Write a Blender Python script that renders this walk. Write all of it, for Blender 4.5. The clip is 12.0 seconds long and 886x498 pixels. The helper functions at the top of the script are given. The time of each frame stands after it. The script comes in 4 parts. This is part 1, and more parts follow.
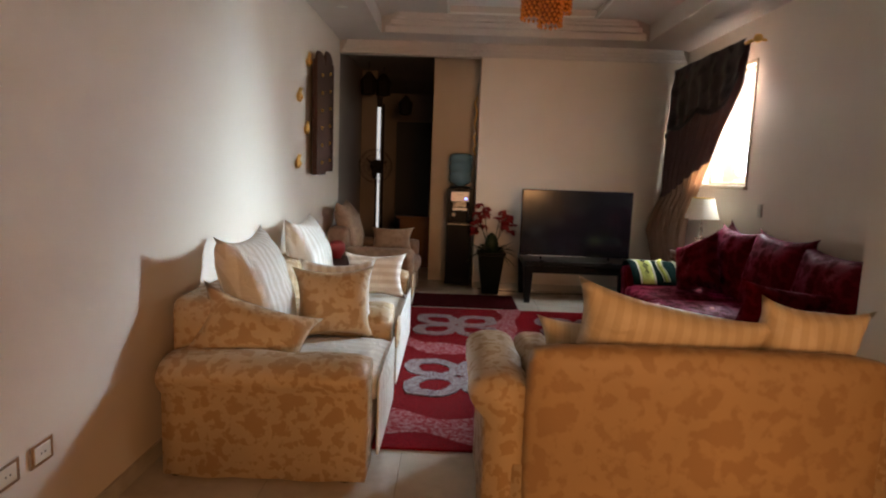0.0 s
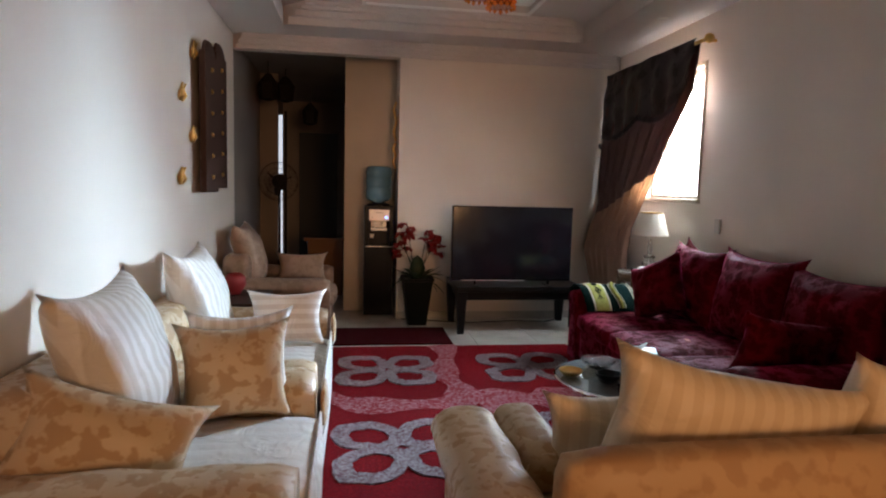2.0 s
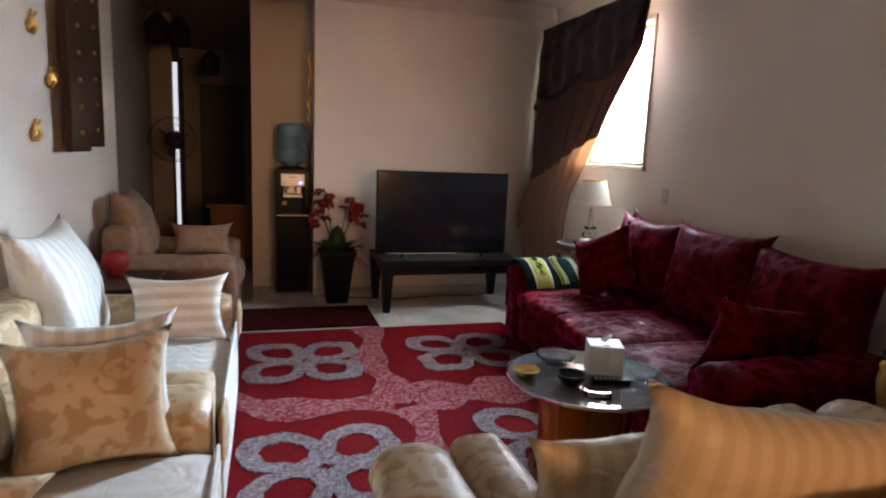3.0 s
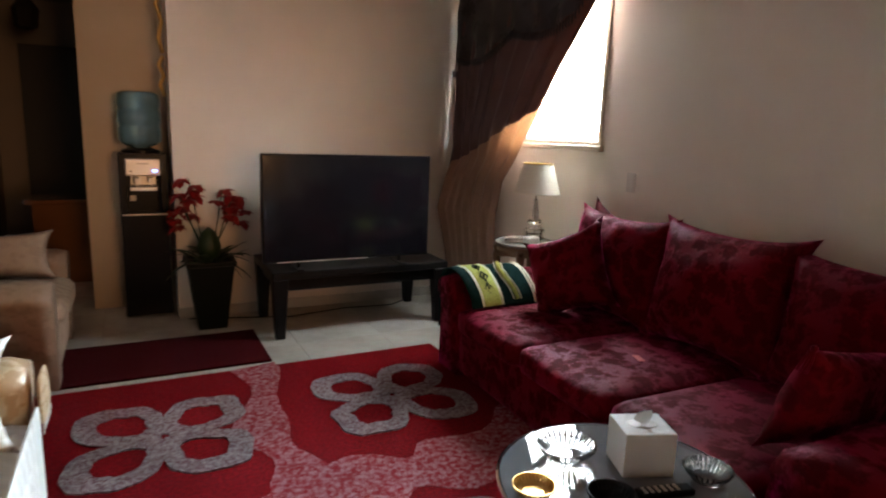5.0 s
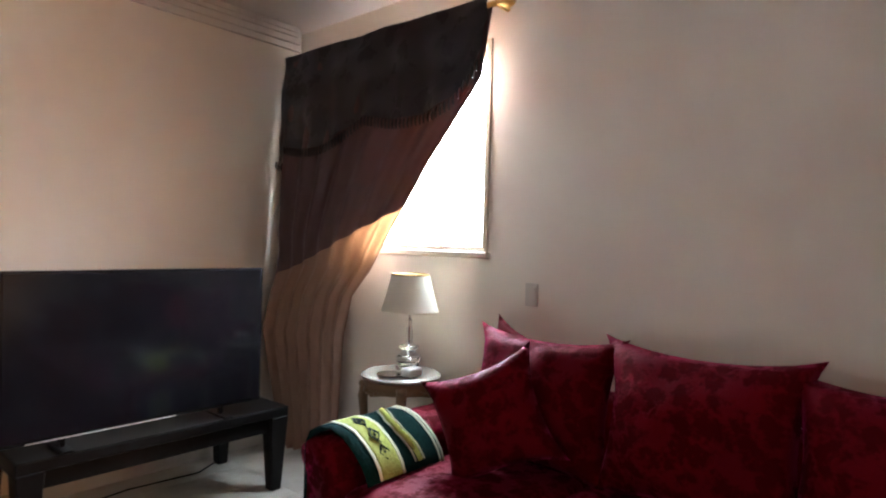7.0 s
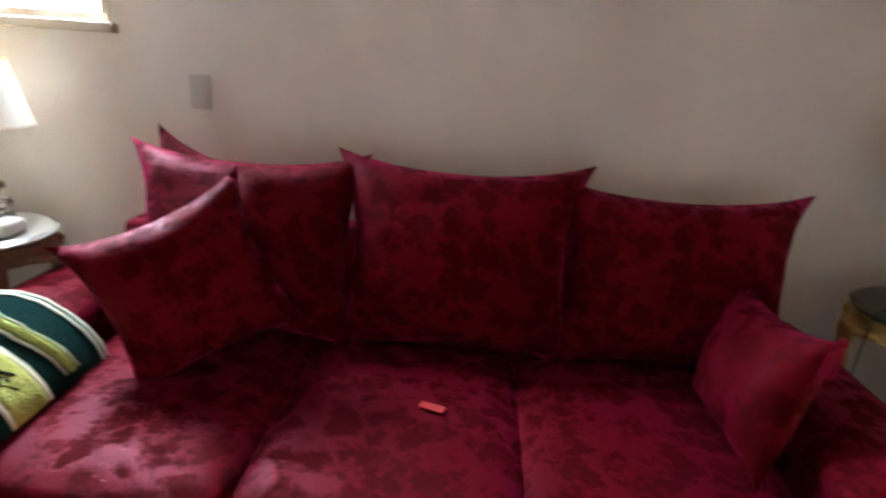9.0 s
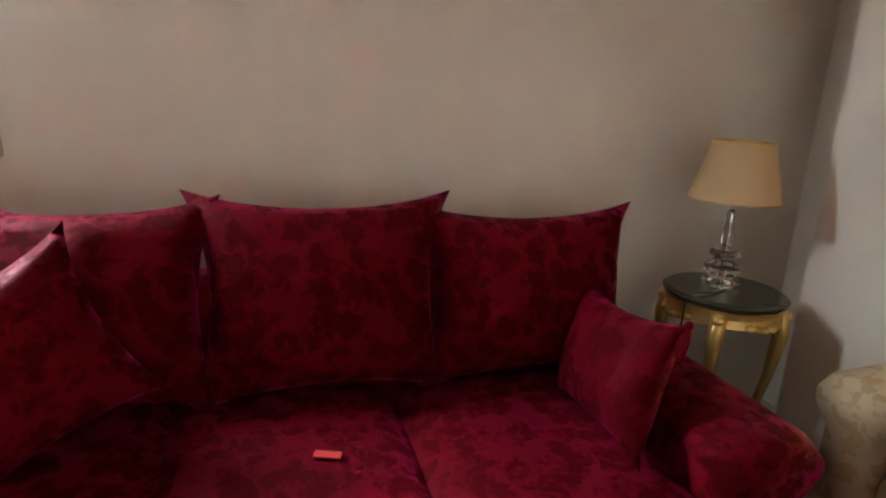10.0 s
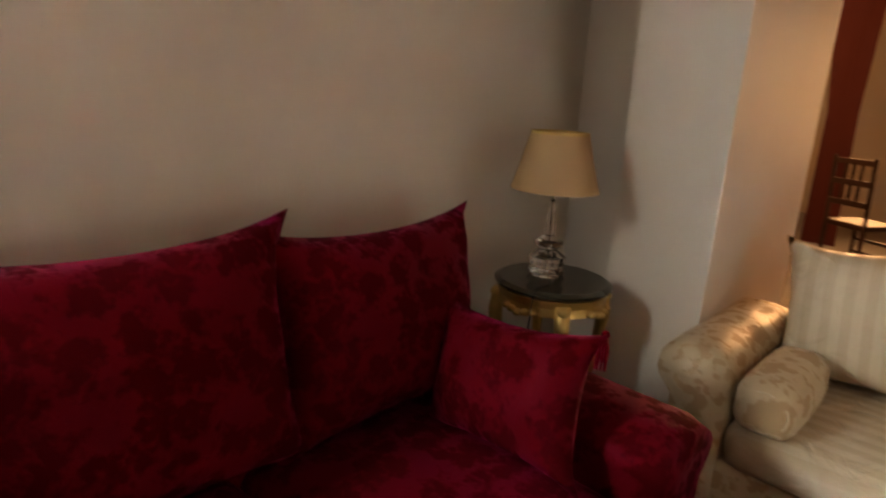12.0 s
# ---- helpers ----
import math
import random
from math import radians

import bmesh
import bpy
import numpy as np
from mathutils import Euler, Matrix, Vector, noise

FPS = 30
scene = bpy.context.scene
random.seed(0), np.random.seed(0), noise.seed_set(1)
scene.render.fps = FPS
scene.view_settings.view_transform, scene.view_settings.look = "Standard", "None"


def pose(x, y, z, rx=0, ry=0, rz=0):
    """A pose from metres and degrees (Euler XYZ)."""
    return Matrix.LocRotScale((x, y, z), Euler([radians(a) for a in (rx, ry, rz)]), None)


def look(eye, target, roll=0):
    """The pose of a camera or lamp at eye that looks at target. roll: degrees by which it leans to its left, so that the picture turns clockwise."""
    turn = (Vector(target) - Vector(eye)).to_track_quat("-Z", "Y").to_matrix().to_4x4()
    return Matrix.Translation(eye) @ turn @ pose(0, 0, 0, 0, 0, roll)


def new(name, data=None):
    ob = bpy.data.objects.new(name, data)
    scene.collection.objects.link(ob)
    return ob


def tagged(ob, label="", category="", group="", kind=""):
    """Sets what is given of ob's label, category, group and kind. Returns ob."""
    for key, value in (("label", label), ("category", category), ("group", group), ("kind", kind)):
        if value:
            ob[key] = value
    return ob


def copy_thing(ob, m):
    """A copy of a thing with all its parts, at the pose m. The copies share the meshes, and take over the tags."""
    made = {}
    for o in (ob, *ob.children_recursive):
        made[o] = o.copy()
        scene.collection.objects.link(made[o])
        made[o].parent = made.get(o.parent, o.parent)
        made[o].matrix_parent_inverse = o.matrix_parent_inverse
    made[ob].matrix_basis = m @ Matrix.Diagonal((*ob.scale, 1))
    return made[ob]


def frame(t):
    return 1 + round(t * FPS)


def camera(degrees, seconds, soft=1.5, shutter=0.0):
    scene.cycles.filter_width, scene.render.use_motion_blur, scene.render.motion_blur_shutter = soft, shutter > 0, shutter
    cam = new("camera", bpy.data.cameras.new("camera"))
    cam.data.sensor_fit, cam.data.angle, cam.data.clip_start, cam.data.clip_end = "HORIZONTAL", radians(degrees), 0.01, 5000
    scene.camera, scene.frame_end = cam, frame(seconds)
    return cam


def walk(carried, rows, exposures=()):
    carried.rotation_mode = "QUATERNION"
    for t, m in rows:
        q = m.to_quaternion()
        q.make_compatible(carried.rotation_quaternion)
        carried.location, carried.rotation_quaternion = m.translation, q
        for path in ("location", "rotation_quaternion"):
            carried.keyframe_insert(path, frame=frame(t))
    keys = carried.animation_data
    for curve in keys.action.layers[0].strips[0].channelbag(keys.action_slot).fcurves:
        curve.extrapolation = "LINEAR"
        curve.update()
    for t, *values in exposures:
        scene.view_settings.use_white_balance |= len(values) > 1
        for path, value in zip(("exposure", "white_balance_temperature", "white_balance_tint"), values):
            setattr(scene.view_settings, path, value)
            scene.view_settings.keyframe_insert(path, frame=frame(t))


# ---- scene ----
cam = camera(72.3, 12.0, soft=2.0, shutter=0.4)
PATH = [
    (0, (0.059, -0.051, 1.459), (0.037, 1.932, 1.201), 2.1),
    (0.5, (0.071, 0.056, 1.449), (0.015, 2.042, 1.226), 4.3),
    (1, (-0.034, 0.285, 1.449), (0.102, 2.265, 1.203), 4.5),
    (1.5, (-0.135, 0.568, 1.421), (0.144, 2.531, 1.162), 0.6),
    (2, (-0.132, 0.861, 1.449), (0.166, 2.828, 1.25), 1.5),
    (2.5, (-0.119, 1.138, 1.437), (0.3, 3.078, 1.197), 2.8),
    (3, (-0.105, 1.465, 1.458), (0.46, 3.357, 1.144), 2.3),
    (3.5, (-0.043, 1.823, 1.458), (0.572, 3.708, 1.196), 2.2),
    (3.7, (-0.025, 1.923, 1.455), (0.605, 3.801, 1.174), 0.7),
    (5.5, (0.087, 2.936, 1.451), (1.215, 4.552, 1.108), 5.1),
    (6, (0.084, 3.25, 1.479), (1.447, 4.697, 1.251), 5.3),
    (6.5, (0.122, 3.518, 1.458), (1.541, 4.918, 1.289), 2.3),
    (6.7, (0.123, 3.602, 1.449), (1.569, 4.982, 1.383), 1.6),
    (8.5, (0.516, 4.415, 1.465), (2.407, 4.915, 1.05), 0.8),
    (9, (0.670, 4.503, 1.397), (2.570, 4.540, 0.775), 4.1),
    (9.5, (0.699, 4.553, 1.398), (2.558, 4.158, 0.774), 4.9),
    (10, (0.712, 4.702, 1.399), (2.550, 4.098, 0.892), 3.1),
    (10.5, (0.791, 4.763, 1.394), (2.677, 4.215, 1.016), 2.2),
    (11, (0.985, 4.807, 1.399), (2.815, 4.089, 1.033), 2.1),
    (11.5, (1.132, 4.847, 1.403), (2.740, 3.722, 1.018), 2.1),
    (12, (1.263, 4.917, 1.396), (2.571, 3.490, 0.891), 3.4),
]
LIGHTNESS = [(0.0, 1.3, 7200, 10), (1.5, 1.4, 6700, 10), (2.4, 1.45, 6100, 10), (3.2, 1.5, 6500, 10), (5.5, 1.55, 6900, 9), (6.5, 1.9, 6600, 8), (8.5, 2.5, 5000, 2), (9.5, 2.35, 7100, 5), (10.5, 2.55, 6300, 4), (12.0, 2.0, 8200, 9)]
walk(cam, [(t, look(eye, target, roll)) for t, eye, target, roll in PATH], LIGHTNESS)

# ---- light ----
scene.view_settings.exposure = 0.7
world = bpy.data.worlds.new("sky")
scene.world = world
world.use_nodes = True
wn = world.node_tree.nodes
sky = wn.new("ShaderNodeTexSky")
sky.sky_type, sky.sun_disc = "NISHITA", False
sky.sun_elevation, sky.sun_rotation = radians(48), radians(80)
world.node_tree.links.new(sky.outputs[0], wn["Background"].inputs[0])
wn["Background"].inputs[1].default_value = 0.15


def area_lamp(name, m, sx, sy, watts, colour, spread=180):
    d = bpy.data.lights.new(name, "AREA")
    d.shape, d.size, d.size_y, d.energy, d.color, d.spread = "RECTANGLE", sx, sy, watts, colour, radians(spread)
    ob = new(name, d)
    ob.matrix_world = m
    return ob


def point_lamp(name, place, watts, colour, radius=0.05):
    d = bpy.data.lights.new(name, "POINT")
    d.energy, d.color, d.shadow_soft_size = watts, colour, radius
    ob = new(name, d)
    ob.location = place
    return ob


area_lamp("window_daylight", look((5.6, 7.65, 2.75), (2.93, 6.1, 1.9), -37), 0.6, 2.5, 385, (0.60, 0.79, 1.0), 120)
area_lamp("dining_window_daylight", look((1.95, -4.7, 1.7), (1.2, 2.2, 0.6)), 2.0, 1.8, 10, (1.0, 0.51, 0.23), 60)
area_lamp("window_sky", look((2.90, 6.08, 1.95), (0, 5.6, 0.6)), 0.6, 0.95, 27, (0.78, 0.89, 1.0), 170)
# added fill light without a fixture, warms the near end of the west wall
point_lamp("dining_warm_fill", (3.1, -1.0, 2.3), 7, (1.0, 0.50, 0.22), 0.15)

# ---- materials ----


def mat(name, colour, rough=0.6, metal=0.0, spec=None, coat=0.0, sheen=0.0):
    m = bpy.data.materials.new(name)
    m.use_nodes = True
    b = m.node_tree.nodes["Principled BSDF"]
    b.inputs["Base Color"].default_value = (*colour, 1)
    b.inputs["Roughness"].default_value = rough
    b.inputs["Metallic"].default_value = metal
    if spec is not None:
        b.inputs["Specular IOR Level"].default_value = spec
    b.inputs["Coat Weight"].default_value = coat
    b.inputs["Sheen Weight"].default_value = 0.12 * sheen
    return m


def node(m, kind, **kw):
    n = m.node_tree.nodes.new(kind)
    for k, v in kw.items():
        n.inputs[k].default_value = v
    return n


def link(m, a, b):
    m.node_tree.links.new(a, b)


def ramp(m, fac, stops):
    r = m.node_tree.nodes.new("ShaderNodeValToRGB")
    e = r.color_ramp.elements
    while len(e) < len(stops):
        e.new(0.5)
    for el, (p, c) in zip(e, stops):
        el.position, el.color = p, (*c, 1) if len(c) == 3 else c
    link(m, fac, r.inputs[0])
    return r


def coords(m, scale=(1, 1, 1), rot=(0, 0, 0)):
    t = m.node_tree.nodes.new("ShaderNodeTexCoord")
    mp = m.node_tree.nodes.new("ShaderNodeMapping")
    mp.inputs["Scale"].default_value = scale
    mp.inputs["Rotation"].default_value = [radians(a) for a in rot]
    link(m, t.outputs["Object"], mp.inputs[0])
    return mp.outputs[0]


def bump(m, height, strength, distance=0.002):
    b = node(m, "ShaderNodeBump", Strength=strength, Distance=distance)
    link(m, height, b.inputs["Height"])
    link(m, b.outputs[0], m.node_tree.nodes["Principled BSDF"].inputs["Normal"])


def bsdf(m, name):
    return m.node_tree.nodes["Principled BSDF"].inputs[name]


def plaster(name, c1, c2, rough=0.55):
    m = mat(name, c1, rough)
    n = node(m, "ShaderNodeTexNoise", Scale=1.3, Detail=5.0)
    link(m, coords(m), n.inputs["Vector"])
    r = ramp(m, n.outputs[0], [(0.35, c1), (0.65, c2)])
    link(m, r.outputs[0], bsdf(m, "Base Color"))
    n2 = node(m, "ShaderNodeTexNoise", Scale=60.0, Detail=4.0)
    link(m, coords(m), n2.inputs["Vector"])
    bump(m, n2.outputs[0], 0.15, 0.002)
    return m


def damask(name, ground, figure, scale=7.0, rough=(0.62, 0.38), sheen=0.3, edge=0.03, level=0.66, net=False, satin=0.0):
    """Woven cloth with large leafy figures in a second tone and gloss."""
    m = mat(name, ground, 0.6, sheen=sheen)
    v = coords(m)
    warp = node(m, "ShaderNodeTexNoise", Scale=scale * 1.1, Detail=2.0)
    link(m, v, warp.inputs["Vector"])
    mix = m.node_tree.nodes.new("ShaderNodeMix")
    mix.data_type = "VECTOR"
    mix.inputs["Factor"].default_value = 0.12
    link(m, v, mix.inputs[4])
    link(m, warp.outputs["Color"], mix.inputs[5])
    vo = node(m, "ShaderNodeTexVoronoi", Scale=scale)
    if net:
        vo.feature = "DISTANCE_TO_EDGE"
    else:
        vo.feature = "SMOOTH_F1"
        vo.inputs["Smoothness"].default_value = 0.15
    link(m, mix.outputs[1], vo.inputs["Vector"])
    fine = node(m, "ShaderNodeTexNoise", Scale=scale * (2.6 if net else 4.5), Detail=3.0 if net else 1.0)
    link(m, v, fine.inputs["Vector"])
    add = node(m, "ShaderNodeMath")
    add.operation = "MULTIPLY_ADD"
    link(m, fine.outputs[0], add.inputs[0])
    add.inputs[1].default_value = 1.0 if net else 0.55
    link(m, vo.outputs["Distance"], add.inputs[2])
    r = ramp(m, add.outputs[0], [(level - edge, (net, net, net)), (level + edge, (1 - net, 1 - net, 1 - net))])
    col = ramp(m, r.outputs[0], [(0.0, ground), (1.0, figure)])
    big = node(m, "ShaderNodeTexNoise", Scale=2.0, Detail=3.0)
    link(m, v, big.inputs["Vector"])
    hs = node(m, "ShaderNodeHueSaturation")
    mr = node(m, "ShaderNodeMapRange")
    mr.inputs["To Min"].default_value, mr.inputs["To Max"].default_value = 0.75, 1.2
    link(m, big.outputs[0], mr.inputs[0])
    link(m, mr.outputs[0], hs.inputs["Value"])
    link(m, col.outputs[0], hs.inputs["Color"])
    link(m, hs.outputs[0], bsdf(m, "Base Color"))
    rr = node(m, "ShaderNodeMapRange")
    rr.inputs["To Min"].default_value, rr.inputs["To Max"].default_value = rough
    link(m, r.outputs[0], rr.inputs[0])
    link(m, rr.outputs[0], bsdf(m, "Roughness"))
    if satin:
        gleam = node(m, "ShaderNodeMapRange")
        gleam.inputs["To Min"].default_value, gleam.inputs["To Max"].default_value = 0.03, satin
        link(m, r.outputs[0], gleam.inputs[0])
        link(m, gleam.outputs[0], bsdf(m, "Sheen Weight"))
    weave = node(m, "ShaderNodeTexNoise", Scale=350.0, Detail=2.0)
    link(m, v, weave.inputs["Vector"])
    sm = node(m, "ShaderNodeMath")
    sm.operation = "MULTIPLY_ADD"
    link(m, weave.outputs[0], sm.inputs[0])
    sm.inputs[1].default_value = 0.4
    link(m, r.outputs[0], sm.inputs[2])
    bump(m, sm.outputs[0], 0.35, 0.003)
    return m


def striped(name, c1, c2, per_metre=14, axis=0, rough=(0.65, 0.35)):
    m = mat(name, c1, 0.6, sheen=0.2)
    w = node(m, "ShaderNodeTexWave", Scale=per_metre / 3.18 * 2 * 0.5, Distortion=0.25, Detail=1.0)
    w.bands_direction = "XYZ"[axis]
    link(m, coords(m), w.inputs["Vector"])
    r = ramp(m, w.outputs[0], [(0.42, c1), (0.58, c2)])
    link(m, r.outputs[0], bsdf(m, "Base Color"))
    rr = node(m, "ShaderNodeMapRange")
    rr.inputs["To Min"].default_value, rr.inputs["To Max"].default_value = rough
    link(m, w.outputs[0], rr.inputs[0])
    link(m, rr.outputs[0], bsdf(m, "Roughness"))
    weave = node(m, "ShaderNodeTexNoise", Scale=220.0)
    link(m, coords(m), weave.inputs["Vector"])
    creases = node(m, "ShaderNodeTexNoise", Scale=6.5, Detail=3.0, Distortion=1.2)
    link(m, coords(m), creases.inputs["Vector"])
    height = node(m, "ShaderNodeMath")
    height.operation = "MULTIPLY_ADD"
    link(m, weave.outputs[0], height.inputs[0])
    height.inputs[1].default_value = 0.03
    link(m, creases.outputs[0], height.inputs[2])
    bump(m, height.outputs[0], 0.6, 0.03)
    return m


def tiled_floor(name):
    m = mat(name, (0.5, 0.45, 0.38), 0.09)
    n = node(m, "ShaderNodeTexNoise", Scale=3.0, Detail=8.0, Roughness=0.65)
    link(m, coords(m), n.inputs["Vector"])
    r = ramp(m, n.outputs[0], [(0.3, (0.40, 0.36, 0.31)), (0.5, (0.50, 0.46, 0.40)), (0.7, (0.56, 0.52, 0.46))])
    link(m, r.outputs[0], bsdf(m, "Base Color"))
    return m


def pile(name, c1, c2, scale=60.0, lo=0.4, hi=0.6):
    m = mat(name, c1, 0.95, spec=0.08)
    n = node(m, "ShaderNodeTexNoise", Scale=scale, Detail=4.0, Roughness=0.7)
    link(m, coords(m), n.inputs["Vector"])
    r = ramp(m, n.outputs[0], [(lo, c1), (hi, c2)])
    link(m, r.outputs[0], bsdf(m, "Base Color"))
    n2 = node(m, "ShaderNodeTexNoise", Scale=180.0, Detail=2.0)
    link(m, coords(m), n2.inputs["Vector"])
    bump(m, n2.outputs[0], 0.8, 0.012)
    return m


WALL = plaster("wall_paint", (0.70, 0.62, 0.53), (0.74, 0.66, 0.57))
# alcove wall colour, darker and yellower than wall_paint
PANEL = plaster("alcove_wall_tone", (0.52, 0.42, 0.31), (0.56, 0.46, 0.35))
CEIL = plaster("ceiling_paint", (0.58, 0.52, 0.48), (0.62, 0.56, 0.52), 0.7)
CEILWHITE = plaster("ceiling_white", (0.78, 0.76, 0.72), (0.8, 0.78, 0.75), 0.7)
# the corridor's dimness is put into this dark wall colour
CORRIDOR_SHADE = plaster("corridor_shade", (0.20, 0.16, 0.13), (0.24, 0.19, 0.15))
FLOOR = tiled_floor("polished_tile")
GROUT = mat("grout", (0.25, 0.22, 0.19), 0.8)
GOLD_DAMASK = damask("beige_damask", (0.43, 0.28, 0.145), (0.55, 0.41, 0.25), 10.0, level=0.66, edge=0.05, net=True)
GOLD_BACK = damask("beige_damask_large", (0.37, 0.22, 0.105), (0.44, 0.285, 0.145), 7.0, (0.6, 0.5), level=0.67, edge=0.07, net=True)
RED_DAMASK = damask("crimson_damask", (0.060, 0.0008, 0.0014), (0.100, 0.0013, 0.0035), 14.0, (0.9, 0.55), 0.0, 0.15, 0.78, satin=0.36)
bsdf(RED_DAMASK, "Specular IOR Level").default_value = 0.20
bsdf(RED_DAMASK, "Specular Tint").default_value = (1.0, 0.11, 0.27, 1)
bsdf(RED_DAMASK, "Sheen Roughness").default_value = 0.45
bsdf(RED_DAMASK, "Sheen Tint").default_value = (0.85, 0.012, 0.20, 1)
STRIPE = striped("striped_cream", (0.60, 0.475, 0.315), (0.665, 0.55, 0.39), 16)
STRIPE_PALE = striped("striped_pale", (0.62, 0.57, 0.50), (0.74, 0.71, 0.66), 18)
# beige damask darkened: the far armchair's shade is put into the cloth colour
SHADED_DAMASK = damask("beige_damask_shaded", (0.24, 0.15, 0.095), (0.29, 0.185, 0.12), 8.0, (0.65, 0.55), level=0.67, edge=0.08, net=True)
STRIPE_ACROSS = striped("striped_pale_across", (0.60, 0.53, 0.46), (0.72, 0.68, 0.62), 16, 2)
SEATPALE = striped("seat_cover", (0.66, 0.63, 0.58), (0.70, 0.68, 0.63), 12, 1)
RUG_RED = pile("rug_red", (0.20, 0.0025, 0.007), (0.12, 0.002, 0.0045))
RUG_GREY = pile("rug_grey", (0.31, 0.27, 0.27), (0.14, 0.07, 0.08))
RUG_MIX = pile("rug_fleck", (0.24, 0.015, 0.022), (0.36, 0.18, 0.19), 38.0, 0.42, 0.62)
RUG_DARK = pile("rug_dark_red", (0.055, 0.0015, 0.003), (0.035, 0.001, 0.002))
GREYPL = mat("grey_plastic", (0.30, 0.28, 0.25), 0.45)
BLACK = mat("black_gloss", (0.005, 0.005, 0.006), 0.3, spec=0.12)
SCREEN = mat("screen", (0.006, 0.006, 0.008), 0.12)
BLACKWOOD = mat("black_wood", (0.007, 0.006, 0.006), 0.4, spec=0.16)
SILVER = mat("silver_plastic", (0.62, 0.60, 0.57), 0.35, 0.4)
BRASS = mat("brass", (0.75, 0.48, 0.16), 0.3, 1.0)
GILT = mat("gilt_wood", (0.55, 0.36, 0.12), 0.38, 0.7)
OLIVE_TOP = mat("dark_marble_top", (0.05, 0.045, 0.03), 0.15)
WOOD = mat("carved_wood", (0.045, 0.018, 0.010), 0.6, spec=0.3)
SHADE = mat("shade_cloth", (0.75, 0.68, 0.56), 0.8)
bsdf(SHADE, "Subsurface Weight").default_value = 0.0
CHROME = mat("chrome", (0.8, 0.8, 0.8), 0.08, 1.0)
WHITE = mat("white_card", (0.78, 0.78, 0.76), 0.5)
WHITEPL = mat("white_plastic", (0.72, 0.68, 0.60), 0.4)
POT = mat("dark_pot", (0.006, 0.008, 0.006), 0.5, spec=0.15)
LEAF = mat("leaf_green", (0.014, 0.034, 0.010), 0.5)
PETAL = mat("petal_red", (0.27, 0.008, 0.008), 0.55)
GREENCLOTH = pile("prayer_rug_green", (0.005, 0.028, 0.025), (0.003, 0.018, 0.016), 90.0)
YELLOWCLOTH = pile("prayer_rug_yellow", (0.48, 0.50, 0.14), (0.36, 0.38, 0.09), 90.0)
CREAMCLOTH = mat("cream_border", (0.62, 0.62, 0.45), 0.9)
VALANCE = damask("black_valance", (0.010, 0.008, 0.012), (0.02, 0.016, 0.022), 8.0, (0.6, 0.4))
FRAMEW = mat("window_frame", (0.50, 0.41, 0.30), 0.4)
TABLEWOOD = mat("walnut_veneer", (0.16, 0.06, 0.02), 0.2, coat=0.5)
AMBERLAC = mat("amber_lacquer", (0.42, 0.13, 0.02), 0.18, 0.55, coat=0.6)
SMOKED = mat("tinted_glass", (0.30, 0.33, 0.36), 0.03, spec=0.6)
bsdf(SMOKED, "Transmission Weight").default_value = 0.55
AMBER = mat("amber_crystal", (1.0, 0.36, 0.06), 0.06)
bsdf(AMBER, "Transmission Weight").default_value = 0.45
bsdf(AMBER, "IOR").default_value = 1.5
GLASS = mat("clear_glass", (0.95, 0.97, 0.97), 0.02)
bsdf(GLASS, "Transmission Weight").default_value = 1.0
BOTTLE = mat("water_bottle", (0.22, 0.42, 0.55), 0.06)
bsdf(BOTTLE, "Transmission Weight").default_value = 0.6
BOTTLE_DARK = mat("bottle_water", (0.10, 0.22, 0.32), 0.1)
CURTAIN = mat("brown_sheer", (0.085, 0.045, 0.046), 0.8, sheen=0.2)


def emitter(name, colour, strength):
    m = mat(name, colour, 0.5)
    bsdf(m, "Emission Color").default_value = (*colour, 1)
    bsdf(m, "Emission Strength").default_value = strength
    return m


BLUELED = emitter("blue_led", (0.05, 0.15, 1.0), 6.0)
OUTSIDE = emitter("bright_sky", (0.92, 0.96, 1.0), 9.0)

TANSHEER = mat("tan_sheer", (0.27, 0.16, 0.115), 0.8, sheen=0.2)
for cloth, share in ((CURTAIN, 0.02), (TANSHEER, 0.09)):
    tr = node(cloth, "ShaderNodeBsdfTranslucent", Color=(0.34, 0.13, 0.05, 1))
    ms = node(cloth, "ShaderNodeMixShader", Fac=share)
    out = cloth.node_tree.nodes["Material Output"]
    link(cloth, cloth.node_tree.nodes["Principled BSDF"].outputs[0], ms.inputs[1])
    link(cloth, tr.outputs[0], ms.inputs[2])
    link(cloth, ms.outputs[0], out.inputs["Surface"])

# ---- mesh helpers ----


def part(name, bm, material, parent=None, label="", smooth=False, m=None):
    me = bpy.data.meshes.new(name)
    bm.to_mesh(me)
    bm.free()
    me.materials.append(material)
    if smooth:
        me.shade_smooth()
    ob = new(name, me)
    if parent is not None:
        ob.parent = parent
    if m is not None:
        ob.matrix_basis = m
    return tagged(ob, label)


def thing(name, m, label, category, group=""):
    ob = new(name)
    ob.matrix_basis = m
    return tagged(ob, label, category, group)


def box(x0, x1, y0, y1, z0, z1, bevel=0.0, seg=2, bm=None):
    b = bmesh.new()
    bmesh.ops.create_cube(b, size=1, matrix=Matrix.Translation(((x0 + x1) / 2, (y0 + y1) / 2, (z0 + z1) / 2)) @ Matrix.Diagonal((x1 - x0, y1 - y0, z1 - z0, 1)))
    if bevel:
        bmesh.ops.bevel(b, geom=b.edges[:], offset=bevel, segments=seg, affect="EDGES", profile=0.5)
    return join(bm, b)


